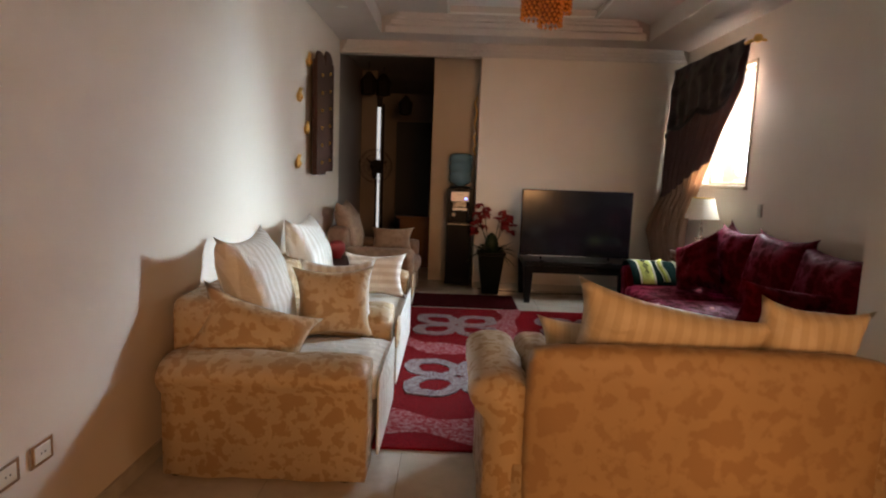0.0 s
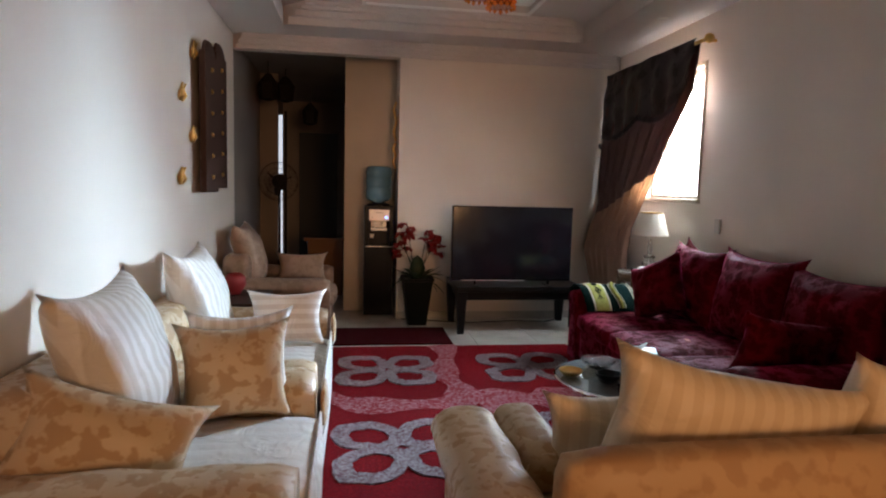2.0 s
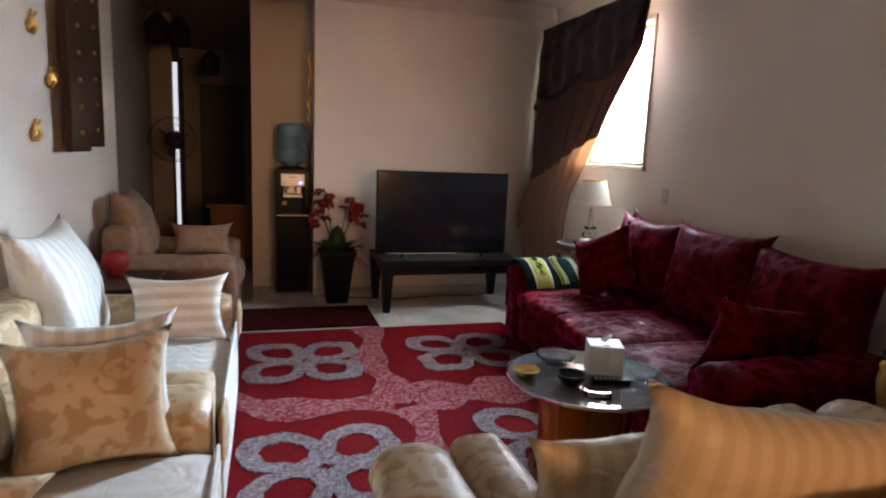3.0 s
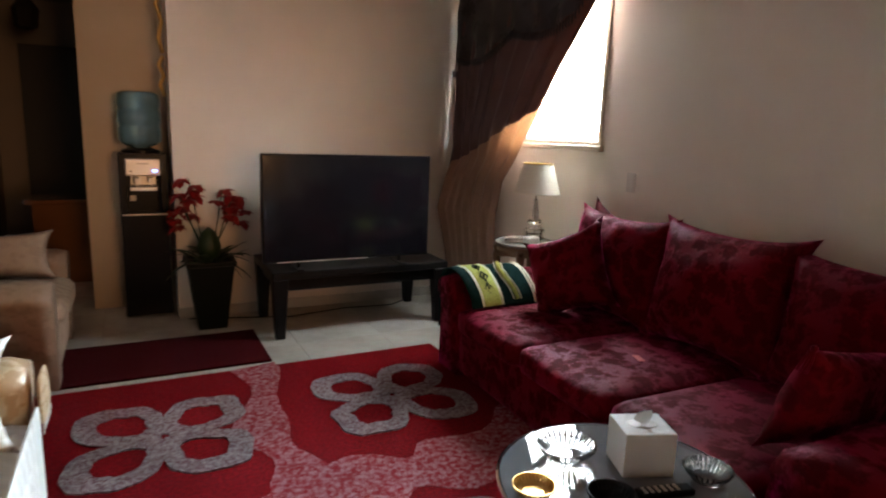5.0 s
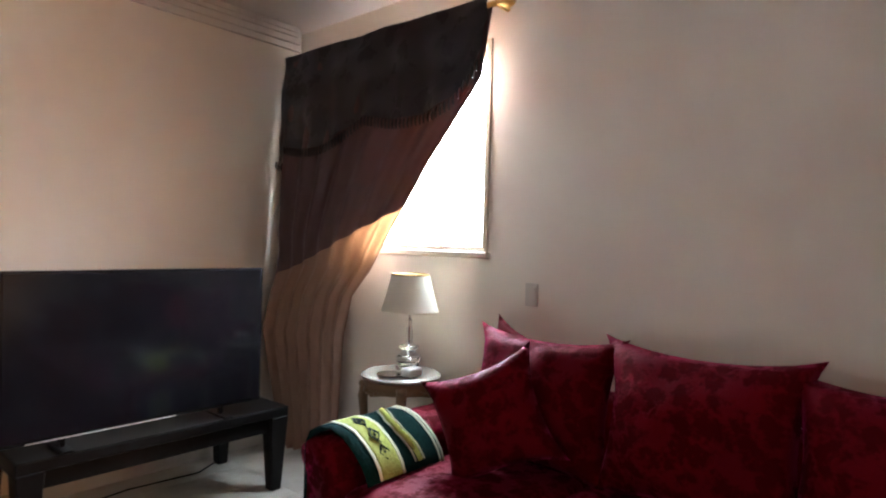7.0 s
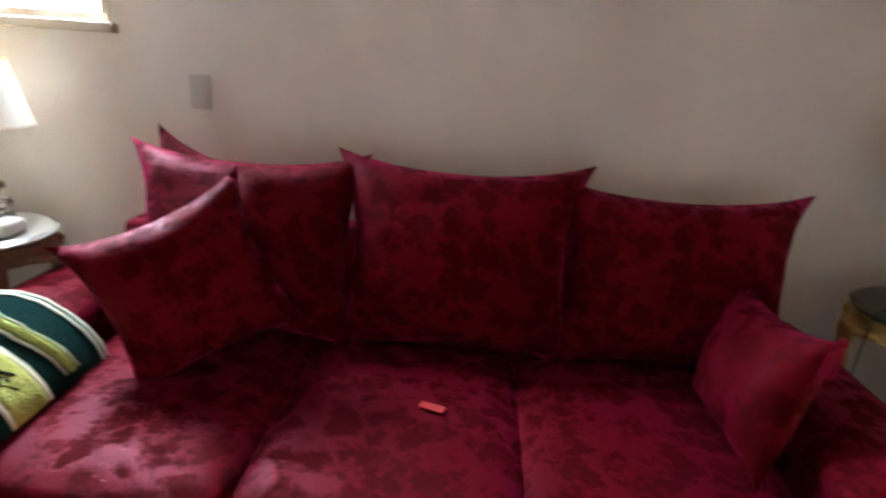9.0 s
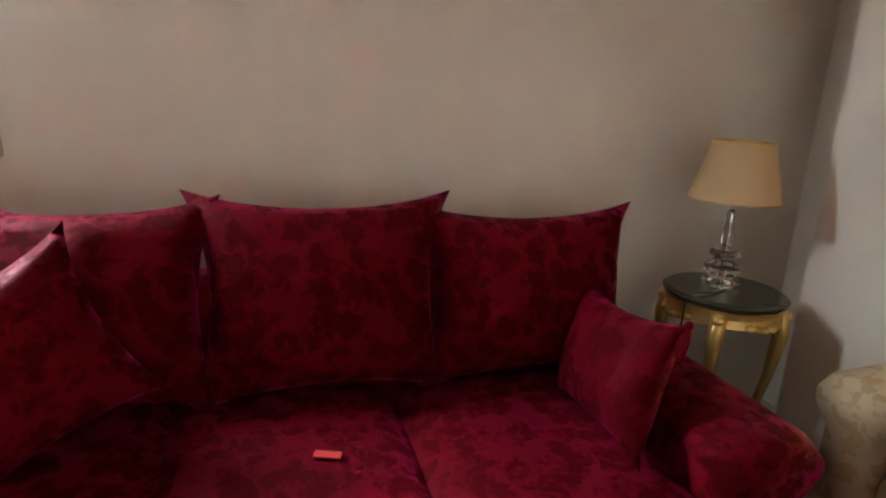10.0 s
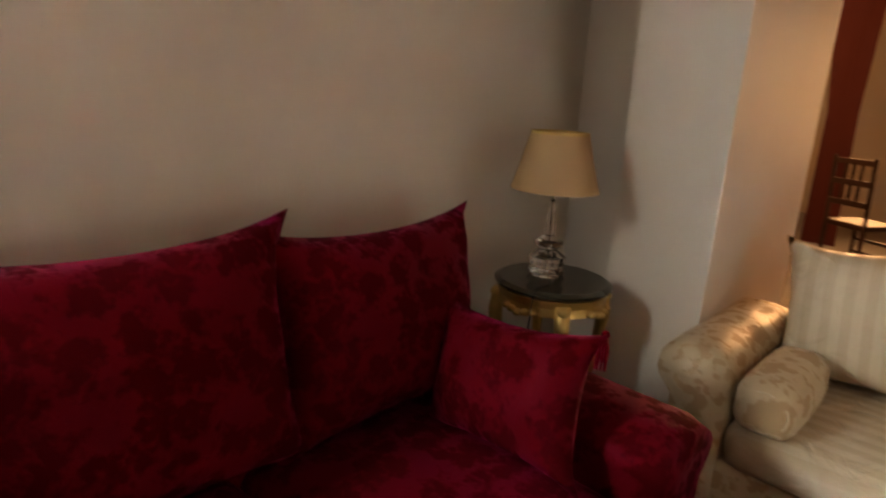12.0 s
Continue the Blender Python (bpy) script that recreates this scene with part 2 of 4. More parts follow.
def join(bm, b):
    if bm is None:
        return b
    me = bpy.data.meshes.new("tmp")
    b.to_mesh(me)
    b.free()
    bm.from_mesh(me)
    bpy.data.meshes.remove(me)
    return bm


def lathe(profile, seg=32, at=(0, 0, 0), bm=None, squash=1.0, closed=False):
    """A turned body; profile: rows of radius and height."""
    b = bmesh.new()
    rings = []
    for r, z in profile:
        rings.append([b.verts.new((at[0] + r * math.cos(2 * math.pi * i / seg), at[1] + squash * r * math.sin(2 * math.pi * i / seg), at[2] + z)) for i in range(seg)])
    for a, c in zip(rings, rings[1:]):
        for i in range(seg):
            b.faces.new((a[i], a[(i + 1) % seg], c[(i + 1) % seg], c[i]))
    if closed:
        for i in range(seg):
            b.faces.new((rings[-1][i], rings[-1][(i + 1) % seg], rings[0][(i + 1) % seg], rings[0][i]))
    elif profile[0][0] > 1e-4:
        b.faces.new(rings[0][::-1])
    if not closed and profile[-1][0] > 1e-4:
        b.faces.new(rings[-1])
    bmesh.ops.remove_doubles(b, verts=b.verts[:], dist=1e-5)
    return join(bm, b)


def tube(points, radius, seg=8, bm=None):
    b = bmesh.new()
    pts = [Vector(p) for p in points]
    rad = radius if isinstance(radius, (list, tuple)) else [radius] * len(pts)
    rings = []
    for i, p in enumerate(pts):
        d = (pts[min(i + 1, len(pts) - 1)] - pts[max(i - 1, 0)]).normalized()
        u = d.orthogonal().normalized() if i == 0 else (u - d * u.dot(d)).normalized()
        v = d.cross(u)
        rings.append([b.verts.new(p + rad[i] * (math.cos(2 * math.pi * k / seg) * u + math.sin(2 * math.pi * k / seg) * v)) for k in range(seg)])
    for a, c in zip(rings, rings[1:]):
        for k in range(seg):
            b.faces.new((a[k], a[(k + 1) % seg], c[(k + 1) % seg], c[k]))
    b.faces.new(rings[0][::-1])
    b.faces.new(rings[-1])
    return join(bm, b)


def pillow(w, h, t, pinch=0.16, n=18, seed=0, sag=0.0):
    """A stuffed cushion in the x-z plane, standing on z = 0, with drawn-out corners."""
    b = bmesh.new()
    grid = {}
    for side in (1, -1):
        for i in range(n + 1):
            for j in range(n + 1):
                u, v = 2 * i / n - 1, 2 * j / n - 1
                edge = i in (0, n) or j in (0, n)
                if edge and side == -1:
                    grid[side, i, j] = grid[1, i, j]
                    continue
                ear = 0.05 * (abs(u) * abs(v)) ** 7
                x = u * (1 + ear - pinch * (1 - v * v) * abs(u) ** 2)
                z = v * (1 + ear - pinch * (1 - u * u) * abs(v) ** 2)
                k = max(0.0, (1 - u * u) * (1 - v * v)) ** 0.42
                wr = noise.noise(Vector((u * 2.2 + seed * 7.3, v * 2.2, side * 3.0))) * 0.16 + noise.noise(Vector((u * 5 + seed, v * 5, side * 9.0))) * 0.06
                y = side * k * (1 + wr)
                z2 = z - sag * (1 - u * u) * (v + 1) / 2
                grid[side, i, j] = b.verts.new((x * w / 2, y * t / 2 + 0.015 * wr, (z2 + 1) * h / 2))
        for i in range(n):
            for j in range(n):
                q = [grid[side, i, j], grid[side, i + 1, j], grid[side, i + 1, j + 1], grid[side, i, j + 1]]
                b.faces.new(q if side == -1 else q[::-1])
    return b


def soft_box(x0, x1, y0, y1, z0, z1, r=0.05, puff=0.02, n=10, seed=0):
    """An upholstered block with rounded edges and a slightly swollen, uneven skin."""
    b = bmesh.new()
    bmesh.ops.create_cube(b, size=2)
    bmesh.ops.subdivide_edges(b, edges=b.edges[:], cuts=n, use_grid_fill=True)
    cx, cy, cz = (x0 + x1) / 2, (y0 + y1) / 2, (z0 + z1) / 2
    hx, hy, hz = (x1 - x0) / 2, (y1 - y0) / 2, (z1 - z0) / 2
    for v in b.verts:
        u = v.co.copy()
        p = Vector((u.x * hx, u.y * hy, u.z * hz))
        inner = Vector((max(-hx + r, min(hx - r, p.x)), max(-hy + r, min(hy - r, p.y)), max(-hz + r, min(hz - r, p.z))))
        d = p - inner
        if d.length > 1e-6:
            p = inner + d.normalized() * r
        w = noise.noise(Vector((p.x * 3 + seed * 5, p.y * 3, p.z * 3))) * 0.4
        a = (1 - u.x * u.x) * (1 - u.y * u.y)
        c = (1 - u.x * u.x) * (1 - u.z * u.z)
        e = (1 - u.y * u.y) * (1 - u.z * u.z)
        p.z += math.copysign(puff * a * (1 + w), u.z) if abs(u.z) > 0.99 else 0
        p.y += math.copysign(puff * c * (1 + w), u.y) if abs(u.y) > 0.99 else 0
        p.x += math.copysign(puff * e * (1 + w), u.x) if abs(u.x) > 0.99 else 0
        v.co = p + Vector((cx, cy, cz))
    return b


def rolled_arm(length, width, height, roll, wave=0.0):
    """A sofa arm along +x from 0, outer face at y = 0, inner at y = width, with a roll on top that leans outwards."""
    b = bmesh.new()
    prof = [(0.0, 0.03), (0.0, height - 2 * roll)]
    cy, cz = width / 2 - 0.03, height - roll
    rw = width / 2 + 0.03
    for i in range(13):
        a = math.pi * 1.12 - i / 12 * math.pi * 1.24
        prof.append((cy + rw * math.cos(a), cz + roll * math.sin(a)))
    prof += [(width, height - 2 * roll), (width, 0.03)]
    n = 14
    rings = []
    for i in range(n + 1):
        s = i / n
        e = 0.0
        if s > 0.9:
            e = (s - 0.9) * 10
        if s < 0.05:
            e = (0.05 - s) * 20
        k = 1 - 0.10 * e ** 2
        ring = []
        for y, z in prof:
            zz = z + wave * math.sin(s * math.pi) if z > height - 2 * roll else z
            yy = (y - width / 2) * k + width / 2
            w = noise.noise(Vector((s * 6, y * 9, z * 9))) * 0.008
            ring.append(b.verts.new((s * length, yy + w, zz * (1 - 0.03 * e ** 2) + w)))
        rings.append(ring)
    for a, c in zip(rings, rings[1:]):
        for k in range(len(prof)):
            b.faces.new((a[k], c[k], c[(k + 1) % len(prof)], a[(k + 1) % len(prof)]))
    b.faces.new(rings[0])
    b.faces.new(rings[-1][::-1])
    bmesh.ops.recalc_face_normals(b, faces=b.faces[:])
    return b


def structure(name, bm, material, label="", smooth=False):
    return tagged(part(name, bm, material, None, label, smooth), kind="structure")


# ---- the room ----
XL, XR, YT, YB = -1.35, 2.83, 7.48, 3.0
ZR, ZC = 2.96, 3.14
structure("floor", box(-1.6, 5.2, -5.2, 13.5, -0.12, -0.004), GROUT, "tiled floor under sofas and rugs")
structure("wall_west", box(XL - 0.2, XL, -5.2, YT, 0, 3.6), WALL, "cream painted wall behind the beige sofas")
# same wall as wall_west, darkened from the opening on to imitate shade
structure("wall_corridor_west", box(XL - 0.2, XL, YT, 13.5, 0, 3.6), CORRIDOR_SHADE, "corridor wall beyond the opening, its shade put into a dark brown colour")
structure("wall_north", box(0.36, XR, YT, YT + 0.6, 0, 3.6), WALL, "cream painted wall behind the television")
structure("wall_north_header", box(XL, 0.36, YT, YT + 0.12, 2.82, 3.6), WALL, "cream wall above the corridor opening")
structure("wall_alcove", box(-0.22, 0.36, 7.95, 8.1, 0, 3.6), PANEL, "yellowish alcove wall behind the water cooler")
wall_e = box(XR, XR + 0.2, 6.72, 8.1, 0, 3.6)
box(XR, XR + 0.2, 2.1, 5.76, 0, 3.6, bm=wall_e)
box(XR, XR + 0.2, 5.76, 6.72, 0, 1.41, bm=wall_e)
box(XR, XR + 0.2, 5.76, 6.72, 2.55, 3.6, bm=wall_e)
structure("wall_east", wall_e, WALL, "cream painted wall behind the crimson sofa")
structure("wall_return", box(2.35, XR, 2.1, 2.3, 0, 3.6), WALL, "cream wall return beside the round side table")
pier = box(1.97, 2.35, 1.61, 2.75, 0, 3.6)
# unseen filler piece, added so that no sky light leaks in behind the pier
box(2.25, 2.35, 0.75, 1.61, 0, 3.6, bm=pier)
structure("wall_pier", pier, WALL, "cream wall behind the sofa that faces the television")
structure("wall_dining_east", box(4.0, 4.2, -5.2, 0.55, 0, 3.6), WALL, "cream wall of the dining room")
structure("wall_dining_back", box(2.23, 4.2, 0.55, 0.75, 0, 3.6), WALL, "cream wall behind the opening")
structure("wall_south", box(-1.6, 4.2, -5.2, -5.0, 0, 3.6), WALL, "cream south wall")
structure("wall_corridor_end", box(XL, 0.6, 12.0, 12.2, 0, 3.6), CORRIDOR_SHADE, "dark wall at the end of the corridor")
structure("wall_corridor_east", box(-0.22, -0.1, 8.1, 12.0, 0, 3.6), CORRIDOR_SHADE, "dark corridor wall")


def ring(x0, x1, y0, y1, a, z0, z1, bm=None, b2=None):
    """A rectangular frame of width a, its outer rectangle given."""
    bm = box(x0, x1, y1 - a, y1, z0, z1, bm=bm)
    box(x0, x1, y0, y0 + a, z0, z1, bm=bm)
    box(x0, x0 + a, y0 + a, y1 - a, z0, z1, bm=bm)
    box(x1 - a, x1, y0 + a, y1 - a, z0, z1, bm=bm)
    return bm


cb = box(XL, -0.80, 1.6, YT, ZR, 3.3)
box(2.20, XR, 1.6, YT, ZR, 3.3, bm=cb)
box(-0.80, 2.20, 7.0, YT, ZR, 3.3, bm=cb)
box(XL, XR, -0.4, 1.6, ZR, 3.3, bm=cb)
structure("ceiling", cb, CEIL, "painted lower border of the stepped ceiling")
cr = box(-0.80, -0.06, 1.6, 7.0, ZC, 3.3)
box(1.54, 2.20, 1.6, 7.0, ZC, 3.3, bm=cr)
box(-0.06, 1.54, 6.72, 7.0, ZC, 3.3, bm=cr)
box(-0.06, 1.54, 1.6, 2.4, ZC, 3.3, bm=cr)
structure("ceiling_recess", cr, CEIL, "painted middle step of the ceiling")
structure("ceiling_centre", box(-0.06, 1.54, 2.4, 6.72, 3.21, 3.3), CEILWHITE, "white raised centre of the ceiling")
structure("ceiling_slab", box(-1.6, 5.2, -5.2, 13.5, 3.6, 3.7), CEILWHITE, "plain ceiling slab")
structure("ceiling_dining", box(-1.6, 4.2, -5.2, -0.4, 2.98, 3.3), CEILWHITE, "white dining room ceiling")
structure("ceiling_corridor", box(XL, -0.22, 7.6, 12.0, 2.9, 3.3), CORRIDOR_SHADE, "corridor ceiling")
structure("ceiling_east", box(XR, 4.2, -0.4, 2.1, 2.98, 3.3), CEILWHITE, "plain ceiling")


def cornice(name, x0, x1, y, z, steps, label):
    """Stepped moulding along a wall at y, with slanted ends; steps: rows of depth and height from, to."""
    b = bmesh.new()
    for a, za, zb in steps:
        v = [b.verts.new(p) for p in ((x0, y, z + za), (x1, y, z + za), (x1 - a, y - a, z + za), (x0 + a, y - a, z + za), (x0, y, z + zb), (x1, y, z + zb), (x1 - a, y - a, z + zb), (x0 + a, y - a, z + zb))]
        for q in ((0, 1, 2, 3), (7, 6, 5, 4), (0, 4, 5, 1), (3, 2, 6, 7), (0, 3, 7, 4), (1, 5, 6, 2)):
            b.faces.new([v[k] for k in q])
    bmesh.ops.recalc_face_normals(b, faces=b.faces[:])
    return structure(name, b, CEIL, label)


cornice("cornice_wall", XL + 0.001, XR - 0.001, YT - 0.001, ZR, [(0.10, -0.035, -0.001), (0.085, -0.06, -0.035), (0.06, -0.10, -0.06), (0.03, -0.14, -0.10)], "cream stepped plaster cornice above the television wall")
cornice("cornice_recess", -0.799, 2.199, 6.999, ZC, [(0.22, -0.03, -0.001), (0.18, -0.06, -0.03), (0.12, -0.11, -0.06), (0.05, -0.18, -0.11)], "cream stepped plaster moulding at the end of the ceiling recess")
structure("ceiling_step", ring(-0.061, 1.541, 2.399, 6.721, 0.03, ZC - 0.02, ZC - 0.001), CEILWHITE, "thin lip round the white ceiling centre")

# ---- sofas ----


def sofa(name, m, L, D, arm_h, seats, cloth, back_cloth, seat_cloth, label, category, back_h=0.8, arm_w=0.22, seat_z=0.45, seed=0, back_arms=True, back_t=0.24):
    """A sofa that faces local +x; its back lies along x = 0 and its length along +y."""
    s = thing(name, m, label, category)
    a0 = arm_w if back_arms else 0.02
    part("base", soft_box(0.04, D - 0.03, arm_w * 0.6, L - arm_w * 0.6, 0.05, seat_z - 0.14, 0.03, 0.004, seed=seed), cloth, s, smooth=True)
    back = soft_box(0.0, back_t, a0 - 0.02, L - a0 + 0.02, 0.05, back_h, 0.05, 0.010, seed=seed + 1)
    part("backrest", back, back_cloth, s, smooth=True)
    for i, (px, py, rz) in enumerate(((0.06, 0.0, 0), (D - 0.02, L, 180))):
        arm = part("armrest", rolled_arm(D - 0.08, arm_w, arm_h, 0.085), cloth, s, smooth=True)
        arm.matrix_basis = pose(px, py, 0, 0, 0, rz)
    w = (L - 2 * arm_w) / seats
    for i in range(seats):
        y0 = arm_w + i * w
        part("seat_cushion", soft_box(back_t - 0.04, D + 0.015, y0 + 0.006, y0 + w - 0.006, seat_z - 0.15, seat_z, 0.055, 0.02, seed=seed + 3 + i), seat_cloth, s, smooth=True)
    for x in (0.1, D - 0.12):
        for y in (0.08, L - 0.08):
            part("foot", lathe([(0.03, 0), (0.035, 0.03), (0.03, 0.06)], 12, (x, y, 0)), BLACKWOOD, s)
    return s


sofa("loveseat", pose(-1.28, 2.55, 0), 1.22, 1.01, 0.595, 1, GOLD_DAMASK, GOLD_DAMASK, SEATPALE, "beige floral damask loveseat with pale seat cover against the cream wall", "sofa", 0.80, 0.25, 0.45, 1)
sofa("armchair", pose(-1.28, 3.78, 0), 1.52, 1.00, 0.58, 1, GOLD_DAMASK, GOLD_DAMASK, SEATPALE, "beige floral damask armchair with pale seat beside the loveseat", "armchair", 0.76, 0.22, 0.41, 11)
sofa("armchair", pose(-1.28, 6.25, 0), 1.1, 0.98, 0.62, 1, SHADED_DAMASK, SHADED_DAMASK, SHADED_DAMASK, "beige armchair beside the corridor opening, its shade put into the cloth colour", "armchair", 0.80, 0.22, 0.47, 21)
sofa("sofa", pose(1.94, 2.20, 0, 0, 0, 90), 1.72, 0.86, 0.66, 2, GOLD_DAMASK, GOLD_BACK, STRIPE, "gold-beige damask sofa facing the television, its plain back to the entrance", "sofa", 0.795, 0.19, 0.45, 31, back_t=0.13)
sofa("crimson_sofa", pose(2.79, 5.86, 0, 0, 0, 178.4), 2.52, 1.045, 0.62, 3, RED_DAMASK, RED_DAMASK, RED_DAMASK, "long crimson damask sofa against the cream wall below the window", "sofa", 0.80, 0.27, 0.46, 41)


def skirt_and_fringe(name, x, y0, y1, arm_y, label):
    c = thing(name, pose(x, 0, 0), label, "seat cover", "seat covers")
    part("skirt", soft_box(0, 0.018, y0, y1, 0.05, 0.44, 0.008, 0.012, seed=int(y0 * 7)), SEATPALE, c, smooth=True)
    part("arm_throw", soft_box(0.012, 0.03, arm_y, arm_y + 0.17, 0.36, 0.53, 0.008, 0.01, seed=3), GOLD_DAMASK, c, smooth=True)
    for k in range(14):
        y = arm_y + 0.012 + k * 0.0115
        part("tassel", tube([(0.021, y, 0.41), (0.024 + 0.004 * (k % 3), y + 0.003, 0.36), (0.02, y, 0.315 + 0.01 * (k % 4))], [0.003, 0.0045, 0.002], 5), SEATPALE, c)
    return c


skirt_and_fringe("seat_cover", -0.27, 2.78, 3.55, 3.57, "pale seat cover hanging down the front of the loveseat")
skirt_and_fringe("seat_cover", -0.275, 3.79, 5.09, 5.10, "pale seat cover hanging down the front of the armchair")


def cushion(place, rx, rz, w, h, t, material, label, group="", seed=0, ry=0, pinch=0.16, sag=0.0):
    """A loose cushion; it stands on its lower edge at place, leaning by rx, turned by rz."""
    ob = part("cushion", pillow(w, h, t, pinch, seed=seed, sag=sag), material, None, label, True)
    ob.matrix_basis = pose(*place) @ pose(0, 0, 0, 0, 0, rz) @ pose(0, 0, 0, rx, ry, 0)
    return tagged(ob, category="cushion", group=group)


RG = "crimson cushions on the sofa"
for y, h, lab, sd in ((5.17, 0.615, "crimson damask back cushion at the window end of the sofa", 1), (4.485, 0.63, "crimson damask back cushion in the middle of the sofa", 2), (3.80, 0.59, "crimson damask back cushion at the sofa end by the round table", 3)):
    cushion((2.44, y, 0.455), 12, 90, 0.74 if sd == 1 else 0.78, h, 0.26, RED_DAMASK, lab, RG, sd, pinch=0.14)
cushion((2.22, 5.14, 0.50), 14, 112, 0.52, 0.48, 0.22, RED_DAMASK, "crimson cushion leaning before the window end of the sofa", RG, 5, ry=24)
cushion((2.50, 5.40, 0.52), 12, 96, 0.44, 0.55, 0.16, RED_DAMASK, "bright crimson cushion corner propped on the far arm", RG, 6, ry=-16)
cushion((2.12, 3.745, 0.46), 16, -6, 0.56, 0.38, 0.17, RED_DAMASK, "crimson cushion lying against the arm by the round table", RG, 7, ry=7)
bm = None
for k in range(9):
    a = 2 * math.pi * k / 9
    bm = tube([(0.004 * math.cos(a), 0.004 * math.sin(a), 0), (0.012 * math.cos(a), 0.012 * math.sin(a), -0.04), (0.015 * math.cos(a + 0.3), 0.014 * math.sin(a), -0.085)], [0.003, 0.004, 0.0025], 5, bm)
join(bm, lathe([(0, 0.012), (0.010, 0.006), (0.012, -0.004), (0.006, -0.012), (0, -0.014)], 12))
tassel = part("tassel", bm, RED_DAMASK, bpy.data.objects["cushion.005"], "crimson corner tassel", True, m=pose(-0.275, -0.01, 0.385))
cushion((-0.88, 3.22, 0.455), -18, 90, 0.70, 0.66, 0.30, STRIPE_PALE, "large pale striped back cushion on the loveseat", "pale striped cushions", 11)
cushion((-0.94, 2.79, 0.445), -16, 14, 0.58, 0.36, 0.17, GOLD_DAMASK, "gold damask cushion leaning on the loveseat arm", "gold damask cushions", 12, ry=19)
cushion((-0.60, 3.52, 0.46), -10, 12, 0.44, 0.44, 0.12, STRIPE_PALE, "square pale striped cushion standing behind the gold one", "pale striped cushions", 21)
cushion((-0.60, 3.40, 0.455), -12, 16, 0.46, 0.42, 0.17, GOLD_DAMASK, "gold square cushion standing on the loveseat", "gold damask cushions", 13)
cushion((-0.94, 4.72, 0.42), -18, 90, 0.74, 0.66, 0.28, STRIPE_PALE, "large pale striped back cushion on the armchair", "pale striped cushions", 14)
cushion((-0.54, 4.80, 0.41), -14, 4, 0.49, 0.36, 0.15, STRIPE_ACROSS, "small pale striped cushion on the armchair", "pale striped cushions", 15)
cushion((-1.0, 6.85, 0.48), -18, 90, 0.64, 0.62, 0.26, SHADED_DAMASK, "shaded beige back cushion on the far armchair", "pale striped cushions", 16)
cushion((-0.62, 7.0, 0.48), -14, 4, 0.5, 0.3, 0.14, SHADED_DAMASK, "small shaded cushion on the far armchair", "pale striped cushions", 17)
cushion((0.92, 2.53, 0.44), 13, 0, 0.84, 0.54, 0.22, STRIPE, "long cream striped cushion against the sofa back", "cream striped cushions", 18, pinch=0.14, ry=11)
cushion((1.53, 2.53, 0.46), 13, 0, 0.46, 0.52, 0.22, STRIPE, "second cream striped cushion against the sofa back", "cream striped cushions", 19, pinch=0.14, ry=6)
for x, lab in ((0.50, "small beige damask bolster beside the open arm"), (1.64, "small beige damask bolster beside the wall arm")):
    bol = thing("bolster", pose(x, 2.88, 0.46), lab, "cushion", "arm bolsters")
    part("cover", soft_box(-0.085, 0.085, -0.22, 0.22, 0.0, 0.17, 0.05, 0.012, seed=int(x * 10)), GOLD_DAMASK, bol, smooth=True)
    for y in (-0.215, 0.215):
        part("piping", tube([(0.058 * math.cos(a) * 1.2, y, 0.085 + 0.062 * math.sin(a)) for a in [k * math.pi / 8 for k in range(17)]], 0.004, 6), STRIPE, bol, smooth=True)
cushion((0.73, 2.72, 0.45), 10, 0, 0.50, 0.37, 0.13, STRIPE, "small cream striped cushion by the sofa arm", "cream striped cushions", 20)

scrap = part("paper_scrap", box(-0.035, 0.035, -0.015, 0.015, 0, 0.004, 0.0015), mat("pink_paper", (0.55, 0.05, 0.05), 0.5), None, "small folded red paper scrap on the crimson seat", m=pose(2.085, 4.53, 0.484, 0, 0, 70))
tagged(scrap, category="paper")

# ---- rugs ----


def petal_ring(cx, cy, ang, bm, L=0.45, W=0.37, z=0.022):
    """One petal outline, a band round an empty middle."""
    b = bmesh.new()
    n = 32
    outer, inner, o0 = [], [], []
    ca, sa = math.cos(ang), math.sin(ang)
    for i in range(n):
        t = 2 * math.pi * i / n
        r = 0.5 + 0.5 * math.cos(t)
        x = L * (1.0 - r * 0.96) + 0.045 * max(0.0, -math.cos(t)) ** 14
        y = W * 0.5 * math.sin(t) * (0.65 + 0.5 * (1 - r)) * 1.15
        jit = 0.012 * noise.noise(Vector((cx * 9 + math.cos(t) * 3, cy * 9 + math.sin(t) * 3, ang)))
        for lst, k in ((outer, 1.0 + jit * 8), (inner, 0.53 + jit * 8)):
            xx, yy = (x - L * 0.52) * k + L * 0.52, y * k
            lst.append((cx + xx * ca - yy * sa, cy + xx * sa + yy * ca))
    vo = [b.verts.new((x, y, z)) for x, y in outer]
    vi = [b.verts.new((x, y, z)) for x, y in inner]
    vb = [b.verts.new((x, y, 0.010)) for x, y in outer]
    vc = [b.verts.new((x, y, 0.010)) for x, y in inner]
    for i in range(n):
        j = (i + 1) % n
        b.faces.new((vo[i], vo[j], vi[j], vi[i]))
        b.faces.new((vb[i], vb[j], vo[j], vo[i]))
        b.faces.new((vi[i], vi[j], vc[j], vc[i]))
    return join(bm, b)


RX0, RX1, RY0, RY1 = -0.62, 1.88, 2.95, 6.24
rug = thing("area_rug", pose(0, 0, 0), "red shaggy rug with grey petal flowers between the sofas", "rug")
part("rug_body", box(RX0, RX1, RY0, RY1, 0, 0.017, 0.006), RUG_RED, rug)
